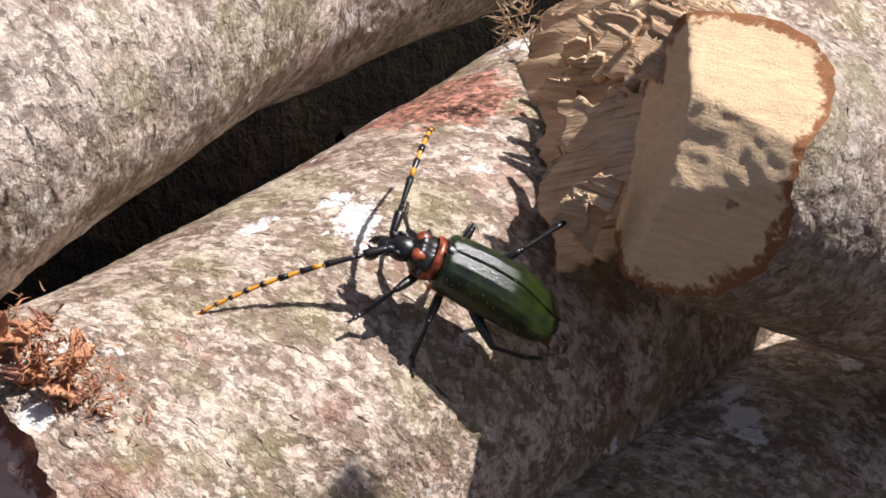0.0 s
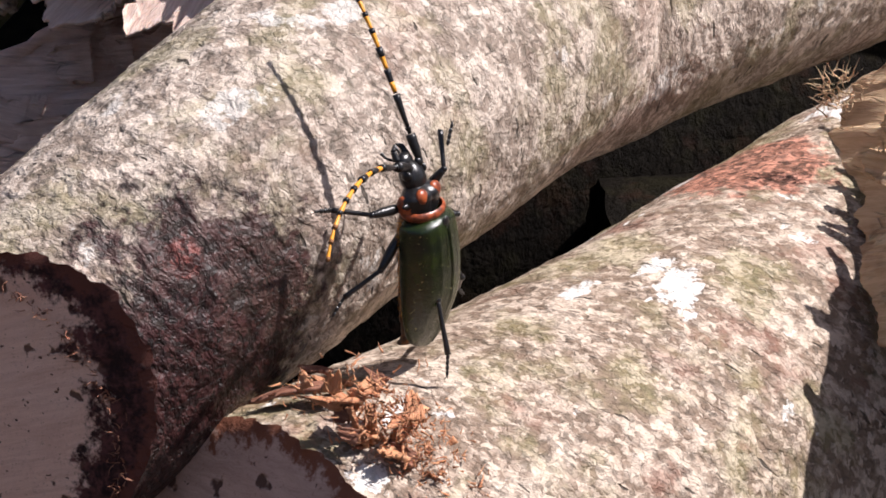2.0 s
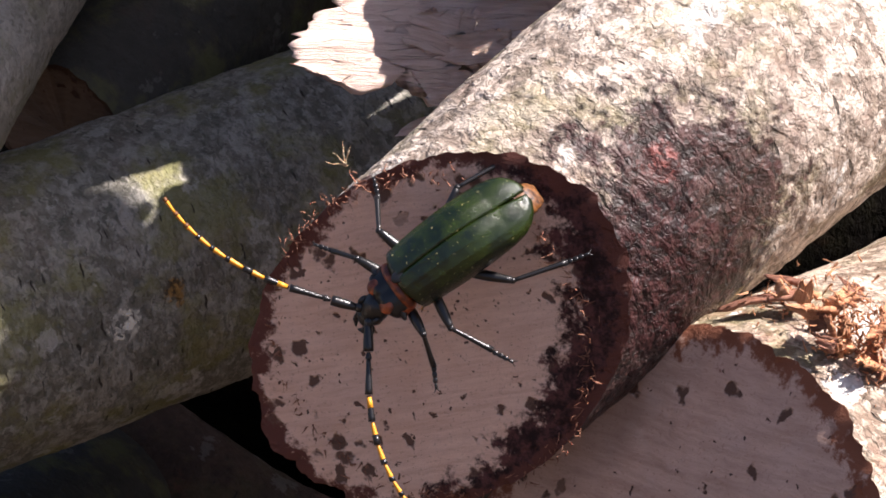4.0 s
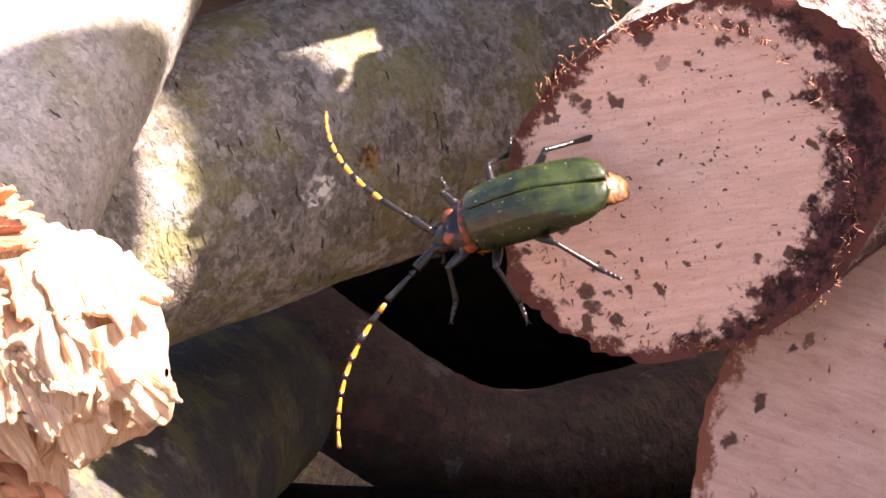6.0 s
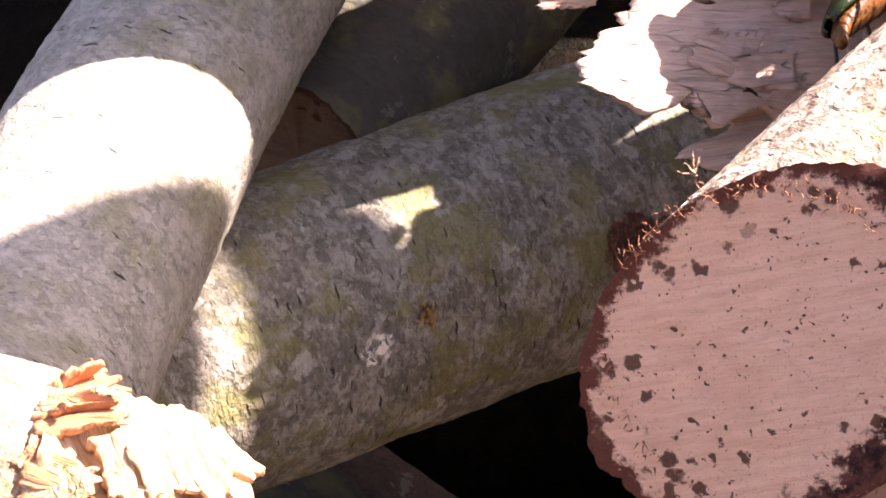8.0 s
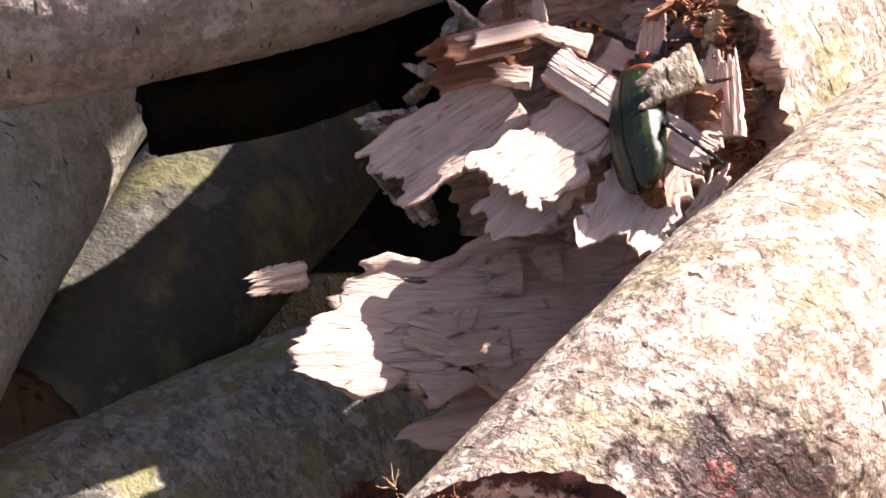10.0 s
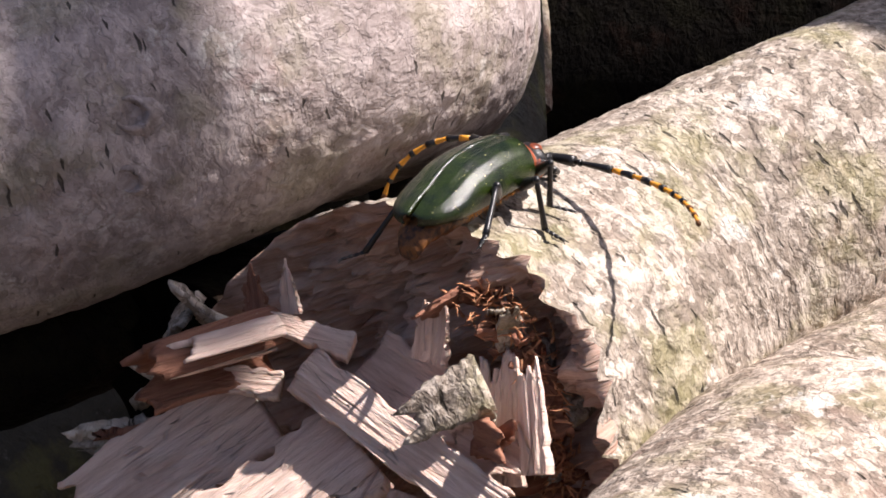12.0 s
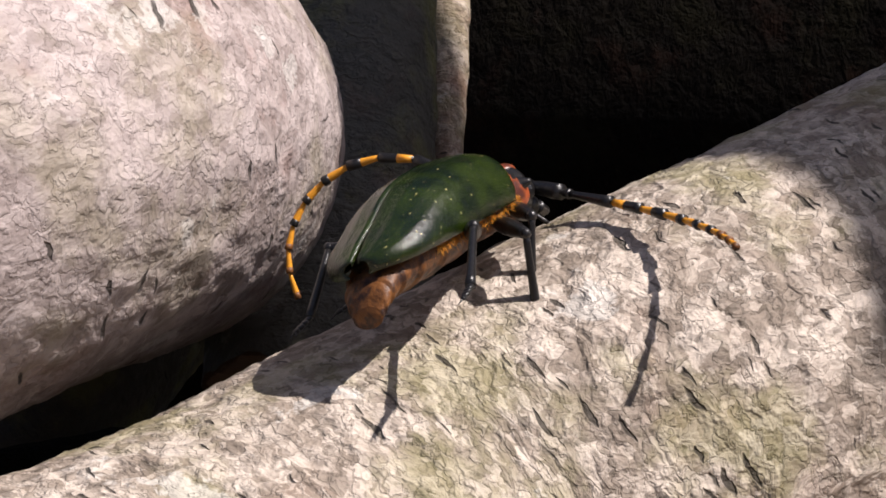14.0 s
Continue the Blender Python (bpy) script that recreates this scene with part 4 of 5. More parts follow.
strands(log_a, [(-0.1555, 0.4850, 0.4610)] * 5, TORN_C, label="pale curled fibre", out=(0, -0.3, 1), long=(0.004, 0.006), thick=0.0003, spread=0.35, seed=36)

# planks, flaps and red bark over the torn end
curl(log_d, (-0.1541, 0.6000, 0.5130), (0.75, 0.55, 0.1), 0.0065, 20, 250, 0.022, TORN_RED, 2)
curl(log_d, (-0.1482, 0.5980, 0.5163), (0.8, 0.5, 0.1), 0.0040, 30, 220, 0.016, TORN_D, 3)
rim_d = spline([(-0.1040, 0.6040, 0.5259, 0), (-0.0986, 0.6040, 0.5205, 0), (-0.0941, 0.6040, 0.5115, 0), (-0.0922, 0.6040, 0.5005, 0), (-0.0919, 0.6040, 0.4931, 0)], 60)[:, :3]
rng_d = np.random.RandomState(5)
ring_d = ring_points(LOG_D[0][:3], (-0.45, -0.85, 0.1), 0.0375, -20, 165, 26, 9, 0.0012)
ring_d = ring_d[(ring_d[:, 2] < 0.519) | (np.arange(len(ring_d)) % 4 == 0)]
for i, p in enumerate(ring_d):
    out = p - np.array(LOG_D[0][:3])
    out /= np.linalg.norm(out)
    d = np.array((-0.45, -0.8, 0.0)) + 0.35 * out + 0.45 * rng_d.normal(size=3)
    d /= np.linalg.norm(d)
    sheet(log_d, p - 0.006 * d - 0.0015 * out, p + d * rng_d.uniform(0.002, 0.008), rng_d.uniform(0.004, 0.010), 0.0018, (BARK_D, TORN_RED, BARK_D, BARK_D)[i % 4], 520 + i, out + 0.35 * rng_d.normal(size=3), rng_d.uniform(-0.25, 0.3), 0.55, 0.85, name="bark_rim", nu=14, nv=12)
strands(log_d, [rim_d[int(k)] + rng_d.normal(size=3) * 0.0018 for k in np.linspace(0, 60, 420)], TORN_BARK, label="rust-red torn bark fibres", out=(-0.3, -0.8, 0.1), long=(0.002, 0.005), thick=0.00026, seed=46)
for i in range(20):
    p = rim_d[int(i * 60 / 20)] + rng_d.normal(size=3) * 0.0012
    d = np.array((-0.35, -0.7, 0.1)) + 0.5 * rng_d.normal(size=3)
    sheet(log_d, p - 0.004 * d, p + d * rng_d.uniform(0.002, 0.005), rng_d.uniform(0.003, 0.007), 0.0014, (TORN_RED, TORN_RED, BARK_D)[i % 3], 420 + i, rng_d.normal(size=3) * 0.7 + np.array((0.6, -0.6, 0.3)), rng_d.uniform(-0.3, 0.3), 0.5, 0.8, name="bark_rim", nu=14, nv=10)
knot(log_d, (-0.0670, 0.6370, 0.5200), (0.45, -0.75, 0.45), 0.0034, BARK_D, 3, 0.9, "small dark knot hole")
knot(log_i, (-0.1600, 0.6225, 0.5510), (0.15, -0.93, 0.25), 0.0052, BARK_I, 4, 0.35)
knot(log_i, (-0.1605, 0.6215, 0.5405), (0.15, -0.95, -0.10), 0.0042, BARK_I, 5, 0.25)
knot(log_d, (-0.0780, 0.6190, 0.4940), (0.55, -0.80, -0.05), 0.0045, BARK_D, 6, 0.3)
knot(log_e, (-0.2220, 0.6290, 0.3990), (0.0, -0.8, 0.6), 0.0040, BARK_G, 7, 0.5)

# ---- the beetle ----
SHELL = Graph("green shell", 0.27, 0.6)
_speck = SHELL.noise(SHELL.obj, 2400, 3, 0.6)
_broad = SHELL.noise(SHELL.obj, 190, 4, 0.6)
_col = SHELL.mix(SHELL.span(_broad, 0.32, 0.68), (0.004, 0.009, 0.003), (0.019, 0.032, 0.003))
_dust = SHELL.math("MULTIPLY", SHELL.span(SHELL.noise(SHELL.obj, 1300, 2), 0.69, 0.74), 0.7)
_col = SHELL.mix(_dust, _col, (0.42, 0.34, 0.16))
SHELL = SHELL.done(_col, SHELL.math("ADD", _speck, SHELL.math("MULTIPLY", SHELL.noise(SHELL.obj, 700, 3), 0.8)), 0.4, 0.0003, SHELL.math("ADD", 0.13, SHELL.math("MULTIPLY", _broad, 0.2)))
HORN = plain("black horn", (0.010, 0.009, 0.009), 0.3, 0.55, 0.3, 1500)
ORANGE = plain("orange horn", (0.72, 0.30, 0.02), 0.4, 0.45, 0.25, 1200)
BELLY = Graph("brown orange belly", 0.5, 0.4)
_n = BELLY.noise(BELLY.obj, 520, 4, 0.65)
BELLY = BELLY.done(BELLY.mix(BELLY.span(_n, 0.36, 0.62), (0.03, 0.012, 0.007), (0.18, 0.068, 0.016)), _n, 0.5, 0.0004)
NECK = Graph("red brown neck shield", 0.35, 0.5)
_n = NECK.noise(NECK.obj, 420, 3, 0.5)
NECK = NECK.done(NECK.mix(NECK.span(_n, 0.34, 0.6), (0.07, 0.016, 0.008), (0.34, 0.075, 0.022)), _n, 0.45, 0.0004)


def ball(bm, centre, size, u=20, v=14, squash=None):
    """An ellipsoid added to bm; squash(p) reshapes each unit point."""
    made = bmesh.ops.create_uvsphere(bm, u_segments=u, v_segments=v, radius=1.0)["verts"]
    for q in made:
        p = q.co.copy()
        if squash:
            p = squash(p)
        q.co = Vector((centre[0] + p.x * size[0], centre[1] + p.y * size[1], centre[2] + p.z * size[2]))


def rod(bm, a, b, r0, r1, n=12, belly=1.0, steps=6):
    """A tapered limb from a to b, thicker in the middle by belly."""
    a, b = Vector(a), Vector(b)
    d = (b - a).normalized()
    s = d.orthogonal().normalized()
    c = d.cross(s)
    rings = []
    for i in range(steps + 1):
        f = i / steps
        r = (r0 + (r1 - r0) * f) * (1 + (belly - 1) * math.sin(math.pi * f))
        rings.append([bm.verts.new(a.lerp(b, f) + r * (math.cos(2 * math.pi * k / n) * s + math.sin(2 * math.pi * k / n) * c)) for k in range(n)])
    for i in range(steps):
        for k in range(n):
            bm.faces.new((rings[i][k], rings[i][(k + 1) % n], rings[i + 1][(k + 1) % n], rings[i + 1][k]))
    bm.faces.new(rings[0][::-1])
    bm.faces.new(rings[-1])


beetle = tagged(new("beetle"), "green longhorn beetle with red-brown neck and banded orange feelers", "beetle")
beetle.scale = (0.77, 0.77, 0.77)


def wing_case(side):
    """One wing case: a long domed half shell with raised ribs, a rounded tip, a turned-down edge and its own thickness."""
    bm = bmesh.new()
    nu, nv = 64, 30
    grid = []
    for i in range(nu + 1):
        u = i / nu
        x = 0.0132 - 0.0346 * u
        wide = 0.0070 * (1 + 0.15 * math.sin(math.pi * min(1, u * 0.95))) * min(1.0, u / 0.055 + 0.10) ** 0.45
        if u > 0.74:
            wide *= max(0.03, 1 - ((u - 0.74) / 0.26) ** 2.3) ** 0.5
        high = 0.0074 * (0.80 + 0.24 * math.sin(math.pi * min(1, u * 1.2 + 0.06))) * min(1.0, u / 0.04 + 0.55) * (1 - 0.80 * (max(0, u - 0.52) / 0.48) ** 1.9)
        row = []
        for j in range(nv + 1):
            a = j / nv
            w = min(a / 0.9, 1.0) * math.pi / 2
            y = wide * math.sin(w) ** 0.92 - (0.0005 * (a - 0.9) / 0.1 if a > 0.9 else 0)
            z = high * max(0.0, math.cos(w)) ** 0.72 - (0.0014 * (a - 0.9) / 0.1 * (1 - 0.6 * u) if a > 0.9 else 0)
            for rib in (0.22, 0.42, 0.60):
                z += 0.00020 * math.exp(-((a - rib) / 0.028) ** 2) * min(1, u * 6) * (1 - u) ** 0.4
            z += 0.00022 * math.exp(-((a - 0.035) / 0.02) ** 2) - 0.00034 * math.exp(-(a / 0.014) ** 2)
            q = np.array((x * 900, side * y * 900, z * 900))
            z += 0.00010 * float(vnoise(q, 0.5, 3)) * (1 - u)
            row.append(bm.verts.new((x, side * (y + 0.00006 + 0.0006 * max(0, u - 0.8) / 0.2), z)))
        grid.append(row)
    for i in range(nu):
        for j in range(nv):
            q = (grid[i][j], grid[i + 1][j], grid[i + 1][j + 1], grid[i][j + 1])
            bm.faces.new(q if side > 0 else q[::-1])
    ob = link("wing_case", bm, SHELL, beetle, "dark green wing case, glossy and dusty")
    thick = ob.modifiers.new("thickness", "SOLIDIFY")
    thick.thickness, thick.offset = 0.00035, -1
    return ob


wing_case(1)
wing_case(-1)

# the abdomen: overlapping rings, the last of them out beyond the wing cases and bent down
body = spline([(0.0085, 0, -0.0008, 0.0052), (0.003, 0, -0.0012, 0.0062), (-0.006, 0, -0.0014, 0.0064), (-0.014, 0, -0.0018, 0.0058), (-0.0188, 0, -0.0026, 0.0046), (-0.0216, 0, -0.0040, 0.0036), (-0.0232, 0, -0.0060, 0.0024)], 90)
bands = np.array([0.93 + 0.09 * ((7.5 * k / 90) % 1.0) for k in range(91)])
cw = 2 * np.pi * np.arange(32) / 32
ring = np.stack([np.zeros(32), np.cos(cw), 0.62 * np.sin(cw)], 1)
v = body[:, None, :3] + ring[None] * (body[:, 3] * bands)[:, None, None]
f = [(k * 32 + j, k * 32 + (j + 1) % 32, (k + 1) * 32 + (j + 1) % 32, (k + 1) * 32 + j) for k in range(90) for j in range(32)]
f += [tuple(range(32))[::-1], tuple(90 * 32 + j for j in range(32))]
mesh_object("abdomen", v.reshape(-1, 3), f, BELLY, beetle, "orange-brown ringed abdomen, its tip bent down")
chest_bm = bmesh.new()
ball(chest_bm, (0.0100, 0, -0.0012), (0.0070, 0.0056, 0.0040), 24, 16)
for s in (1, -1):
    for x in (0.0150, 0.0085, 0.0012):
        ball(chest_bm, (x, s * 0.0032, -0.0032), (0.0017, 0.0017, 0.0014), 12, 8)
link("chest", chest_bm, BELLY, beetle, "brown chest with black hips")

# golden hairs along the flanks
rng_h = np.random.RandomState(12)
for s in (1, -1):
    starts = [(rng_h.uniform(-0.012, 0.0135), s * (0.0058 + 0.0012 * rng_h.rand()), -0.0010 - 0.0012 * rng_h.rand()) for i in range(420)]
    strands(beetle, starts, ORANGE, name="flank_hair", label="short golden hairs along the flank", long=(0.0006, 0.0016), thick=0.00005, out=(-0.5, 0.5 * s, -0.6), spread=0.35, curl=0.3, seed=60 + s)

DROOP = Matrix.Rotation(radians(15), 3, "Y")          # head and neck hang down a little

# the neck shield: a black, lumpy collar with side spines, red-brown lobes and a red-brown rear band
neck_bm = bmesh.new()
ball(neck_bm, (0.0166, 0, 0.0004), (0.0044, 0.0056, 0.0040), 32, 22, lambda p: Vector((p.x, p.y * (1 + 0.14 * abs(math.sin(p.x * 4))), p.z + 0.10 * math.sin(p.x * 5) - 0.12 * math.exp(-(p.y / 0.15) ** 2))))
for s in (1, -1):
    rod(neck_bm, (0.0168, s * 0.0050, 0.0006), (0.0172, s * 0.0072, 0.0008), 0.0014, 0.0003, 10)
bmesh.ops.rotate(neck_bm, verts=neck_bm.verts, cent=(0.0135, 0, 0.001), matrix=DROOP)
shield = link("neck_shield", neck_bm, HORN, beetle, "black lumpy neck shield")
for s in (1, -1):
    lobe_bm = bmesh.new()
    ball(lobe_bm, (0.0180, s * 0.0026, 0.0032), (0.0019, 0.0019, 0.0012), 14, 10)
    bmesh.ops.rotate(lobe_bm, verts=lobe_bm.verts, cent=(0.0135, 0, 0.001), matrix=DROOP)
    link("lobe", lobe_bm, NECK, shield, "red-brown lobe")
    side_bm = bmesh.new()
    ball(side_bm, (0.0162, s * 0.0050, -0.0004), (0.0030, 0.0012, 0.0022), 14, 10)
    bmesh.ops.rotate(side_bm, verts=side_bm.verts, cent=(0.0135, 0, 0.001), matrix=DROOP)
    link("cheek", side_bm, NECK, shield, "red-brown side of the neck shield")
band_v, band_f = [], []
for i, (x, k) in enumerate(((0.0150, 0.94), (0.0147, 1.05), (0.0140, 1.10), (0.0131, 1.06), (0.0127, 0.95))):
    for j in range(29):
        w = math.radians(-25 + 230 * j / 28)
        band_v.append((x, 0.0056 * k * math.cos(w), 0.0004 + 0.0044 * k * math.sin(w)))
band_f = [(i * 29 + j, i * 29 + j + 1, (i + 1) * 29 + j + 1, (i + 1) * 29 + j) for i in range(4) for j in range(28)]
mesh_object("collar", band_v, band_f, NECK, shield, "red-brown rear band")
shield_bm = bmesh.new()
ball(shield_bm, (0.0118, 0, 0.0066), (0.0018, 0.0014, 0.0005), 14, 10)
link("scutellum", shield_bm, HORN, beetle)

head_bm = bmesh.new()
ball(head_bm, (0.0222, 0, -0.0002), (0.0040, 0.0034, 0.0029), 26, 18, lambda p: Vector((p.x, p.y * (1 - 0.12 * p.x), p.z - 0.18 * p.x)))
ball(head_bm, (0.0256, 0, -0.0014), (0.0024, 0.0026, 0.0019), 18, 12)
for s in (1, -1):
    ball(head_bm, (0.0249, s * 0.0021, 0.0010), (0.0013, 0.0012, 0.0010), 12, 8)
bmesh.ops.rotate(head_bm, verts=head_bm.verts, cent=(0.0135, 0, 0.001), matrix=DROOP)
head = link("head", head_bm, HORN, beetle, "black head")
for s in (1, -1):
    eye_bm = bmesh.new()
    ball(eye_bm, (0.0232, s * 0.0029, 0.0006), (0.0014, 0.0009, 0.0015), 16, 12)
    bmesh.ops.rotate(eye_bm, verts=eye_bm.verts, cent=(0.0135, 0, 0.001), matrix=DROOP)
    link("eye", eye_bm, HORN, head)
    jaw_bm = bmesh.new()
    rod(jaw_bm, (0.0266, s * 0.0019, -0.0018), (0.0288, s * 0.0017, -0.0024), 0.0010, 0.0007, 10)
    rod(jaw_bm, (0.0288, s * 0.0017, -0.0024), (0.0300, s * 0.0004, -0.0028), 0.0007, 0.0002, 10)
    bmesh.ops.rotate(jaw_bm, verts=jaw_bm.verts, cent=(0.0135, 0, 0.001), matrix=DROOP)
    link("jaw", jaw_bm, HORN, head)
    palp_bm = bmesh.new()
    rod(palp_bm, (0.0262, s * 0.0012, -0.0026), (0.0274, s * 0.0024, -0.0044), 0.0003, 0.00034, 8)
    rod(palp_bm, (0.0274, s * 0.0024, -0.0044), (0.0288, s * 0.0026, -0.0054), 0.00034, 0.0004, 8)
    bmesh.ops.rotate(palp_bm, verts=palp_bm.verts, cent=(0.0135, 0, 0.001), matrix=DROOP)
    link("palp", palp_bm, HORN, head)

# legs: thigh along +x from the hip; shin and foot are keyed on it
HIPS = {"fore": ((0.0150, 0.0036, -0.0026), 0.0086, 0.0092), "middle": ((0.0085, 0.0043, -0.0030), 0.0098, 0.0105), "hind": ((0.0010, 0.0045, -0.0030), 0.0122, 0.0130)}
REST = {"fore": (0.87, 0.42, 1.08, -0.95), "middle": (1.66, 0.45, 1.75, -0.95), "hind": (2.44, 0.42, 2.48, -0.85)}
LEGS = {}
for pair in HIPS:
    for side in (1, -1):
        (hx, hy, hz), thigh, shin = HIPS[pair]
        bm = bmesh.new()
        rod(bm, (0, 0, 0), (thigh, 0, 0), 0.00085, 0.00075, 12, 1.55, 10)
        ball(bm, (thigh, 0, 0), (0.0008, 0.0008, 0.0008), 10, 8)
        limb = link("leg", bm, HORN, beetle, "glossy black jointed leg")
        limb.location = (hx, side * hy, hz)
        bm = bmesh.new()
        rod(bm, (0, 0, 0), (shin, 0, 0), 0.00052, 0.00074, 10, 0.92, 8)
        for k in (-1, 1):
            rod(bm, (shin * 0.97, 0, 0), (shin * 1.05, 0.0006 * k, -0.0003), 0.0002, 0.00005, 6, 1.0, 2)
        shank = link("shin", bm, HORN, limb)
        bm = bmesh.new()
        for i in range(4):
            x = 0.0013 * i
            ball(bm, (x + 0.0006, 0, 0), (0.00085, 0.00062 if i < 3 else 0.0004, 0.00036), 10, 6)
        for k in (-1, 1):
            rod(bm, (0.0050, 0.0001 * k, 0), (0.0060, 0.0007 * k, -0.0003), 0.00018, 0.00005, 6, 1.0, 3)
        LEGS[pair, side] = (limb, shank, link("foot", bm, HORN, limb), thigh, shin)

# feelers: eleven joints, black at the root, then orange with dark tips; each joint is keyed on the feeler's knob
JOINTS = [0.0062, 0.0016, 0.0082, 0.0060, 0.0052, 0.0046, 0.0042, 0.0039, 0.0037, 0.0035, 0.0040]
FEELERS = {}
for side in (1, -1):
    bm = bmesh.new()
    ball(bm, (0, 0, 0), (0.0009, 0.0009, 0.0009), 12, 8)
    knob = link("feeler", bm, HORN, beetle, "long feeler banded orange and black")
    knob.location = (0.0250, side * 0.0024, -0.0020)
    chain = []
    for i, size in enumerate(JOINTS):
        thick = (0.00105, 0.0007, 0.0008)[i] if i < 3 else 0.00074 - 0.000042 * (i - 3)
        bm = bmesh.new()
        rod(bm, (0, 0, 0), (size * 0.97, 0, 0), thick * (0.62 if i else 0.8), thick * 1.15, 10, 1.12 if i == 0 else 1.0, 6)
        if i < 3:
            chain.append(link("joint", bm, HORN, knob))
            continue
        piece = link("joint", bm, HORN if i == 3 else ORANGE, knob)
        dark = 0.55 if i == 4 else 0.74
        if i == 3:
            ring_bm = bmesh.new()
            rod(ring_bm, (size * 0.06, 0, 0), (size * 0.46, 0, 0), thick * 0.72, thick * 0.95, 10, 1.0, 2)
            band = link("orange_band", ring_bm, ORANGE, knob)
        else:
            ring_bm = bmesh.new()
            rod(ring_bm, (size * dark, 0, 0), (size, 0, 0), thick * 1.08, thick * 1.22, 10, 1.0, 2)
            band = link("dark_tip", ring_bm, HORN if i < 8 else BELLY, knob)
        chain.append((piece, band))
    FEELERS[side] = (knob, chain)

BEETLE = [
    (0, (0.0103, 0.5159, 0.4357), (-0.830, -0.119, 0.544), (0.501, -0.588, 0.635)),
    (0.5, (-0.0045, 0.5210, 0.4349), (-0.907, 0.168, 0.386), (0.391, -0.002, 0.920)),
    (0.7, (-0.0126, 0.5157, 0.4342), (-0.888, 0.194, 0.417), (0.292, -0.462, 0.837)),
    (1, (-0.0291, 0.5068, 0.4472), (-0.885, 0.142, 0.443), (0.339, -0.455, 0.823)),
    (1.5, (-0.0396, 0.5069, 0.4504), (-0.777, 0.159, 0.609), (0.502, -0.428, 0.751)),
    (2, (-0.0600, 0.5037, 0.4576), (-0.000, -0.185, 0.983), (0.863, -0.497, -0.093)),
    (2.3, (-0.0668, 0.4986, 0.4601), (-0.310, -0.031, 0.950), (0.949, 0.051, 0.311)),
    (2.5, (-0.0700, 0.4958, 0.4660), (-0.454, -0.308, 0.836), (0.884, -0.269, 0.381)),
    (3, (-0.0949, 0.4863, 0.4726), (-0.805, -0.538, 0.249), (0.520, -0.440, 0.732)),
    (3.5, (-0.1209, 0.4783, 0.4669), (-0.930, -0.283, -0.235), (0.065, -0.754, 0.653)),
    (4, (-0.1358, 0.4734, 0.4501), (-0.787, -0.161, -0.596), (-0.148, -0.888, 0.435)),
    (4.2, (-0.1356, 0.4725, 0.4497), (-0.768, -0.159, -0.620), (-0.123, -0.914, 0.386)),
    (6.3, (-0.1744, 0.4808, 0.4205), (-0.867, 0.423, -0.264), (-0.489, -0.619, 0.615)),
    (6.4, (-0.1761, 0.4838, 0.4193), (-0.401, 0.540, 0.740), (-0.790, -0.613, 0.019)),
    (6.5, (-0.1779, 0.4862, 0.4225), (-0.090, 0.922, 0.376), (-0.992, -0.116, 0.048)),
    (6.7, (-0.1630, 0.5170, 0.4680), (0.307, 0.767, 0.563), (-0.886, 0.014, 0.464)),
    (7.2, (-0.1480, 0.5480, 0.4700), (0.423, 0.900, 0.106), (-0.802, 0.317, 0.507)),
    (7.9, (-0.1280, 0.5800, 0.4740), (0.542, 0.812, 0.217), (-0.749, 0.349, 0.563)),
    (8.5, (-0.1157, 0.5972, 0.4718), (0.243, 0.923, 0.298), (-0.920, 0.122, 0.373)),
    (9, (-0.1145, 0.5935, 0.4784), (0.220, 0.866, 0.450), (-0.930, 0.047, 0.365)),
    (9.2, (-0.1108, 0.5936, 0.4831), (0.153, 0.823, 0.547), (-0.936, -0.056, 0.347)),
    (11.3, (-0.1174, 0.6007, 0.5317), (-0.012, 0.779, 0.627), (-0.014, -0.627, 0.779)),
    (11.5, (-0.1143, 0.6052, 0.5347), (0.313, 0.912, 0.265), (0.026, -0.287, 0.957)),
    (12, (-0.1048, 0.6147, 0.5404), (0.497, 0.858, 0.131), (-0.055, -0.120, 0.991)),
    (12.5, (-0.0894, 0.6271, 0.5445), (0.412, 0.908, 0.073), (-0.264, 0.042, 0.964)),
    (13, (-0.0916, 0.6386, 0.5465), (0.138, 0.990, -0.036), (-0.308, 0.078, 0.948)),
    (13.2, (-0.0886, 0.6460, 0.5477), (0.613, 0.790, -0.005), (-0.205, 0.165, 0.965)),
    (13.5, (-0.0826, 0.6500, 0.5494), (0.355, 0.934, 0.048), (-0.287, 0.060, 0.956)),
    (13.8, (-0.0845, 0.6631, 0.5461), (0.634, 0.771, -0.065), (-0.161, 0.214, 0.964)),
    (14, (-0.0778, 0.6595, 0.5521), (0.278, 0.961, -0.002), (-0.321, 0.095, 0.942)),
]

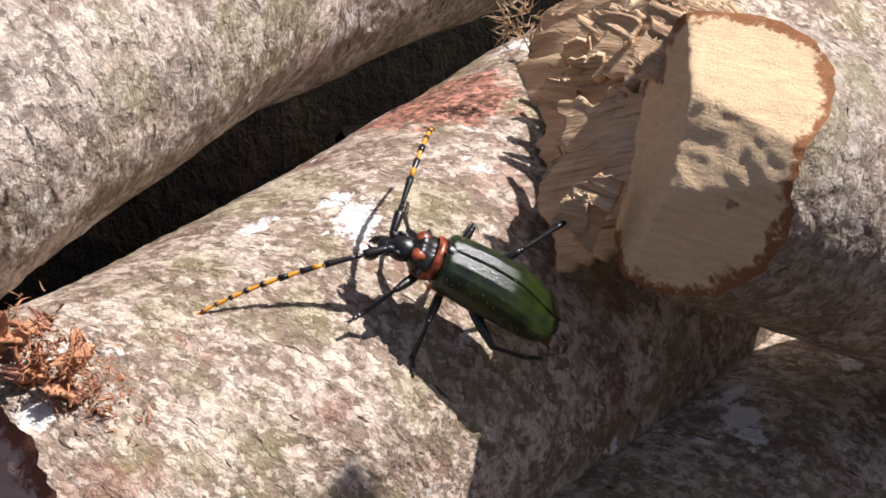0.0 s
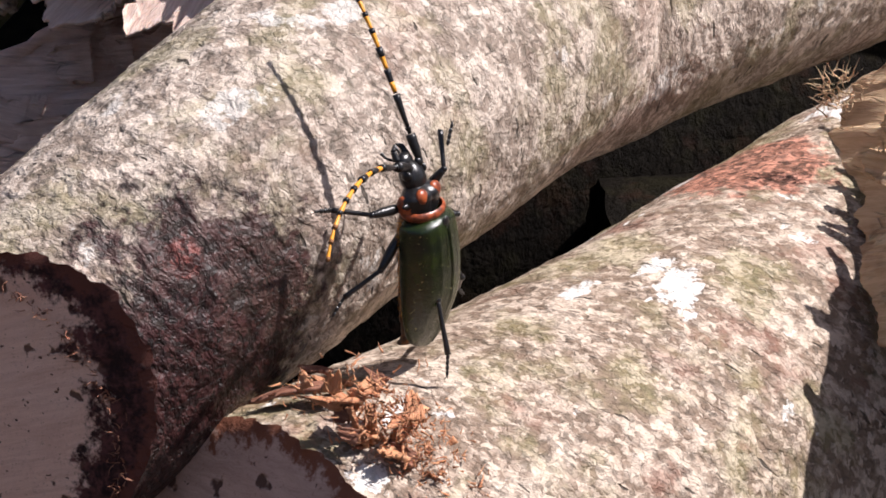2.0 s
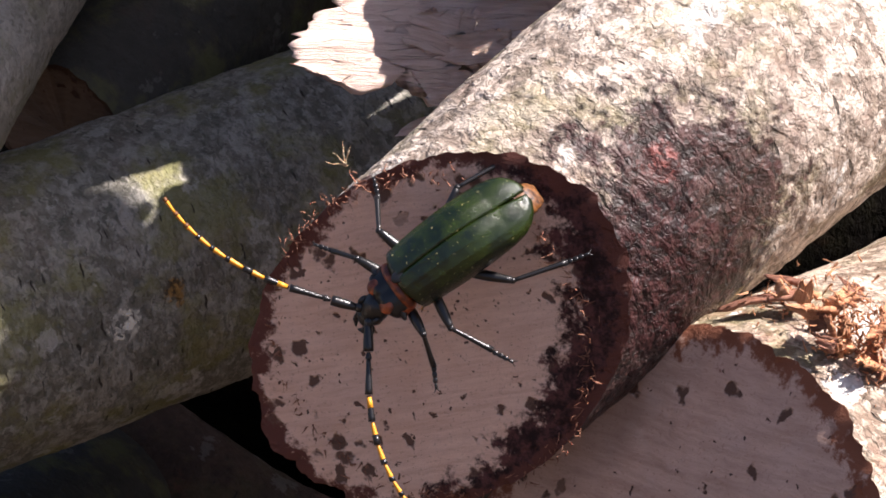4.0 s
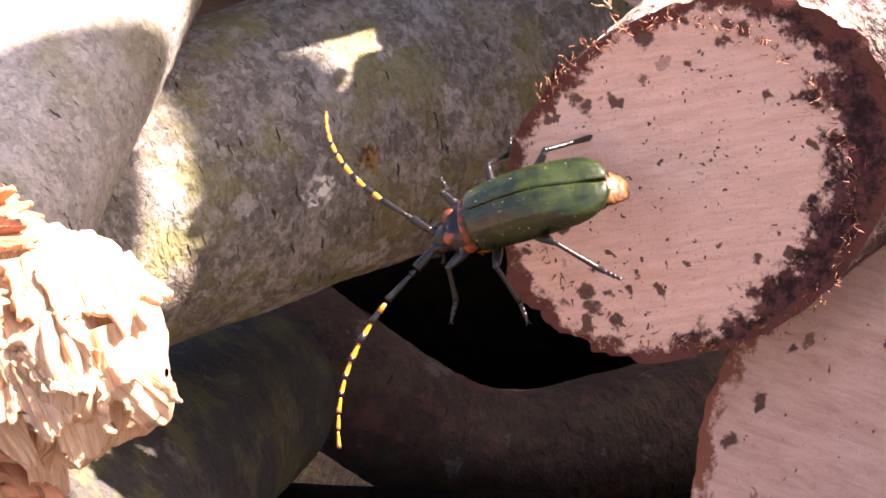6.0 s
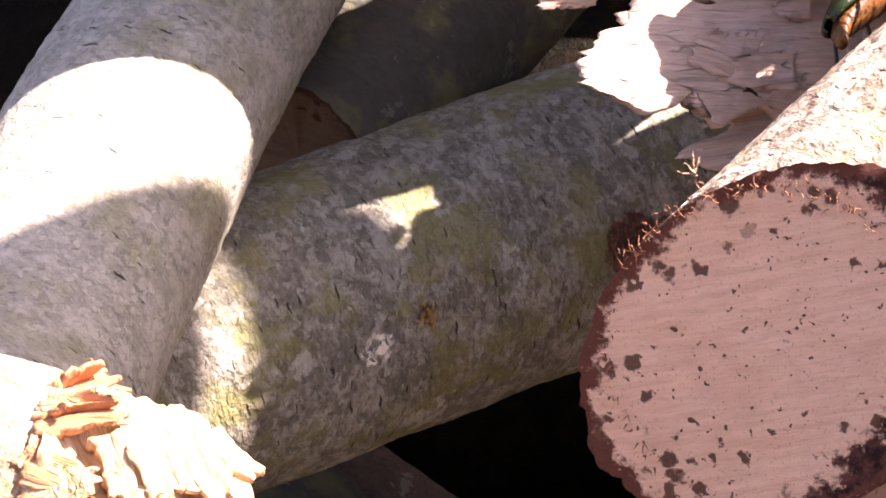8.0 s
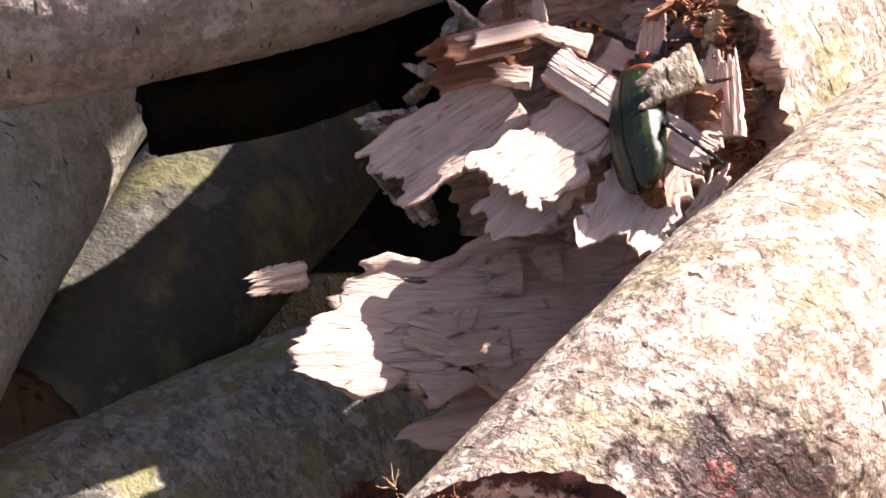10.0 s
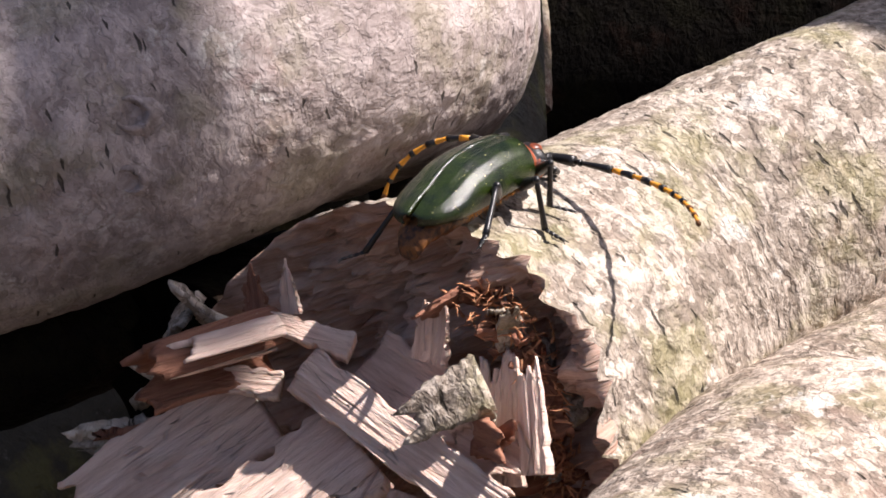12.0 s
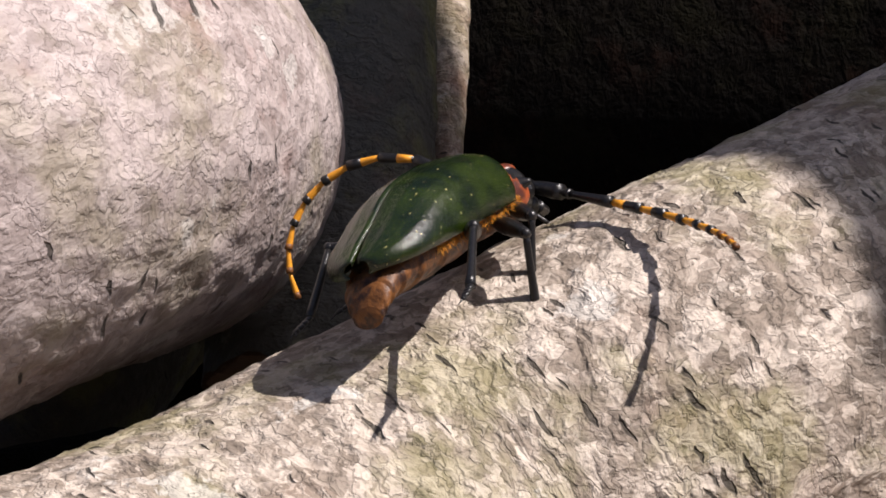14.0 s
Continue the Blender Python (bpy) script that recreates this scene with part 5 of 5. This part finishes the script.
# yaw and pitch of the feeler's root, then the bend of each later joint
FEELER_LEFT = [
    (0, 0.61, -0.433, 0.03, -0.026),
    (0.5, 0.407, -0.183, 0.147, -0.072),
    (1, 0.335, -0.092, 0.126, -0.083),
    (1.5, -0.121, -0.862, 0.153, -0.236),
    (2, 1.138, 0.187, 0.161, 0.005),
    (2.5, 0.785, -0.112, 0.188, 0.008),
    (3, 1.081, -0.59, 0.1, 0.003),
    (3.5, 1.063, -0.118, 0.11, -0.085),
    (4, 0.987, -0.018, 0.101, -0.063),
    (4.2, 0.936, 0.046, 0.074, -0.063),
    (7.5, 0.61, 0.1, 0.087, -0.06),
    (9.2, 1.914, 1.06, 0.064, -0.034),
    (10.2, 0.75, 0.1, 0.08, -0.1),
    (11.3, 2.356, 0.302, 0.294, 0.001),
    (11.5, 0.903, -0.092, 0.075, -0.224),
    (12, 1.534, 0.101, 0.12, -0.208),
    (12.5, 1.305, 0.331, 0.145, -0.151),
    (13.5, 1.405, 0.583, 0.145, -0.262),
]
FEELER_RIGHT = [
    (0, 1.531, 0.14, 0.074, -0.155),
    (0.5, 0.555, -0.035, 0.002, -0.014),
    (1, 0.554, -0.003, 0.089, 0.005),
    (1.5, 0.419, 0.196, 0.061, 0.023),
    (2, 0.087, -0.45, 0.082, -0.062),
    (2.5, 0.129, -0.509, 0.044, -0.066),
    (3, -0.041, -0.462, 0.059, 0.022),
    (3.5, 0.041, 0.073, 0.152, 0.053),
    (4, 0.886, 0.386, 0.088, 0.002),
    (4.2, 0.933, 0.369, 0.085, -0.008),
    (7.5, 0.61, 0.1, 0.087, -0.06),
    (9.2, 0.764, -0.014, 0.09, -0.089),
    (11.3, 1.549, -0.625, -0.068, -0.056),
    (11.5, 1.871, -0.01, 0.035, -0.022),
    (12, 1.677, -0.032, 0.095, -0.006),
    (12.5, 1.804, -0.404, 0.086, 0.041),
    (13, 1.784, 0.021, 0.178, 0.011),
    (13.5, 1.895, -0.274, 0.067, 0.026),
    (14, 1.937, -0.313, 0.078, 0.025),
]
# yaw and pitch of thigh and of shin, seen from the body
LEG_ROWS = {
    "fore left": [
        (0.5, 1.019, -0.076, 0.98, -0.796),
        (1, 1.438, -0.563, 1.66, -0.843),
        (2, 1.492, -0.374, 1.29, -0.966),
        (2.5, 1.204, -0.059, 0.64, -0.99),
        (4, 1.504, 0.179, 1.056, -0.786),
        (4.2, 1.433, 0.195, 0.946, -0.88),
    ],
    "middle left": [
        (0.5, 1.531, -0.164, 2.005, -1.072),
        (1, 2.363, -0.139, 2.688, -0.401),
        (1.5, 2.449, -0.201, 2.304, -0.603),
        (3, 2.162, -0.048, 2.068, -0.488),
        (4.2, 1.372, -0.046, 2.062, -0.385),
    ],
    "hind left": [
        (0, 2.479, -0.083, 3.616, -0.366),
        (1, 2.916, 0.074, 2.571, -0.606),
        (1.5, 3.02, 0.022, 2.901, -0.206),
        (2, 3.23, 0.9, 2.899, 0.354),
        (3, 2.581, 0.243, 2.515, 0.1),
        (3.5, 2.796, 0.044, 2.785, -0.337),
        (4, 2.343, -0.151, 2.901, -0.302),
        (4.2, 2.367, -0.106, 3.099, -0.485),
        (12, 2.4, 0.057, 2.175, -0.88),
        (12.5, 2.221, 0.264, 3.098, -0.394),
        (13, 2.387, 0.144, 3.207, -0.414),
        (13.5, 2.229, 0.356, 3.337, -0.544),
        (14, 2.128, 0.431, 3.18, -0.551),
    ],
    "fore right": [
        (0, 0.902, -0.57, 1.548, -0.635),
        (1.5, 0.364, 0.316, 0.414, -0.04),
        (3, 0.674, 0.817, 1.016, -1.658),
        (3.5, 0.691, 0.277, 0.514, -1.001),
        (4.2, 1.235, 0.313, 1.04, -0.522),
        (12, 1.904, 0.536, 1.108, -1.671),
        (12.5, -0.167, -0.266, 1.075, -1.872),
        (13, -0.169, -0.303, 1.01, -1.802),
        (13.5, -0.11, -0.325, 1.119, -1.719),
        (14, 2.336, -0.151, 0.996, -1.935),
    ],
    "middle right": [
        (3.5, 1.747, 0.43, 1.929, -1.048),
        (4.2, 1.227, 0.319, 1.897, -0.436),
        (12, 2.004, 0.43, 1.706, -1.474),
        (13, 2.467, 0.23, 2.836, -0.576),
        (13.5, 2.257, -0.213, 1.491, -1.819),
    ],
    "hind right": [
        (0, 2.321, 0.686, 2.166, 0.336),
        (0.5, 2.756, 0.74, 2.328, -0.192),
        (1, 2.757, 0.306, 2.441, -0.706),
        (1.5, 2.583, 0.527, 2.287, -0.662),
        (3, 2.771, 0.737, 2.804, -0.371),
        (3.5, 2.241, 0.409, 2.798, -0.269),
        (4, 2.561, 0.085, 3.136, -0.407),
        (4.2, 2.542, 0.063, 3.131, -0.376),
        (12, 2.448, 0.587, 2.78, -0.469),
        (12.5, 2.496, 0.096, 3.044, -0.662),
        (13.5, 2.422, 0.219, 2.816, -0.449),
        (14, 2.538, 0.212, 2.879, -0.46),
    ],
}


def beetle_pose(at, ahead, above):
    x, z = Vector(ahead).normalized(), Vector(above)
    z = (z - x * z.dot(x)).normalized()
    y = z.cross(x)
    m = Matrix((x, y, z)).transposed().to_4x4()
    m.translation = Vector(at)
    return m


def aim(side, yaw, pitch):
    """A turn that lays +x along the direction."""
    return Euler((0, -pitch, side * yaw)).to_matrix().to_4x4()


def whole(rows):
    """Rows from the clip's start to its end."""
    rows = sorted(rows)
    if rows[0][0] > 0:
        rows = [(0, *rows[0][1:])] + rows
    if rows[-1][0] < 14:
        rows = rows + [(14, *rows[-1][1:])]
    return rows


def motions():
    walk(beetle, [(t, beetle_pose(at, ahead, above)) for t, at, ahead, above in BEETLE])
    for (pair, side), (limb, shank, toes, thigh, shin) in LEGS.items():
        hip = Matrix.Translation(limb.location)
        rows = whole(LEG_ROWS[pair + (" left" if side > 0 else " right")] + [(t, *REST[pair]) for t in (5.2, 7.5, 10.0)])
        upper, lower, last = [], [], []
        for t, a, b, c, d in rows:
            turn = aim(side, a, b)
            knee = turn.inverted() @ aim(side, c, d)
            upper.append((t, hip @ turn))
            lower.append((t, Matrix.Translation((thigh, 0, 0)) @ knee))
            flat = turn.inverted() @ aim(side, c, max(d * 0.25, -0.3))
            last.append((t, Matrix.Translation(Vector((thigh, 0, 0)) + knee.to_3x3() @ Vector((shin, 0, 0))) @ flat))
        walk(limb, upper)
        walk(shank, lower)
        walk(toes, last)
    for side, table in ((1, FEELER_LEFT), (-1, FEELER_RIGHT)):
        knob, chain = FEELERS[side]
        walk(knob, [(0, Matrix.Translation(knob.location)), (14, Matrix.Translation(knob.location))])
        keys = [[] for c in chain]
        for t, yaw, pitch, cy, cp in whole(table):
            p = Vector((0, 0, 0))
            for i, size in enumerate(JOINTS):
                if i > 2:
                    yaw, pitch = yaw + cy, pitch + cp
                turn = aim(side, yaw, pitch)
                keys[i].append((t, Matrix.Translation(p) @ turn))
                p = p + turn.to_3x3() @ Vector((size, 0, 0))
        for pieces, rows in zip(chain, keys):
            for piece in pieces if isinstance(pieces, tuple) else (pieces,):
                walk(piece, rows)


motions()
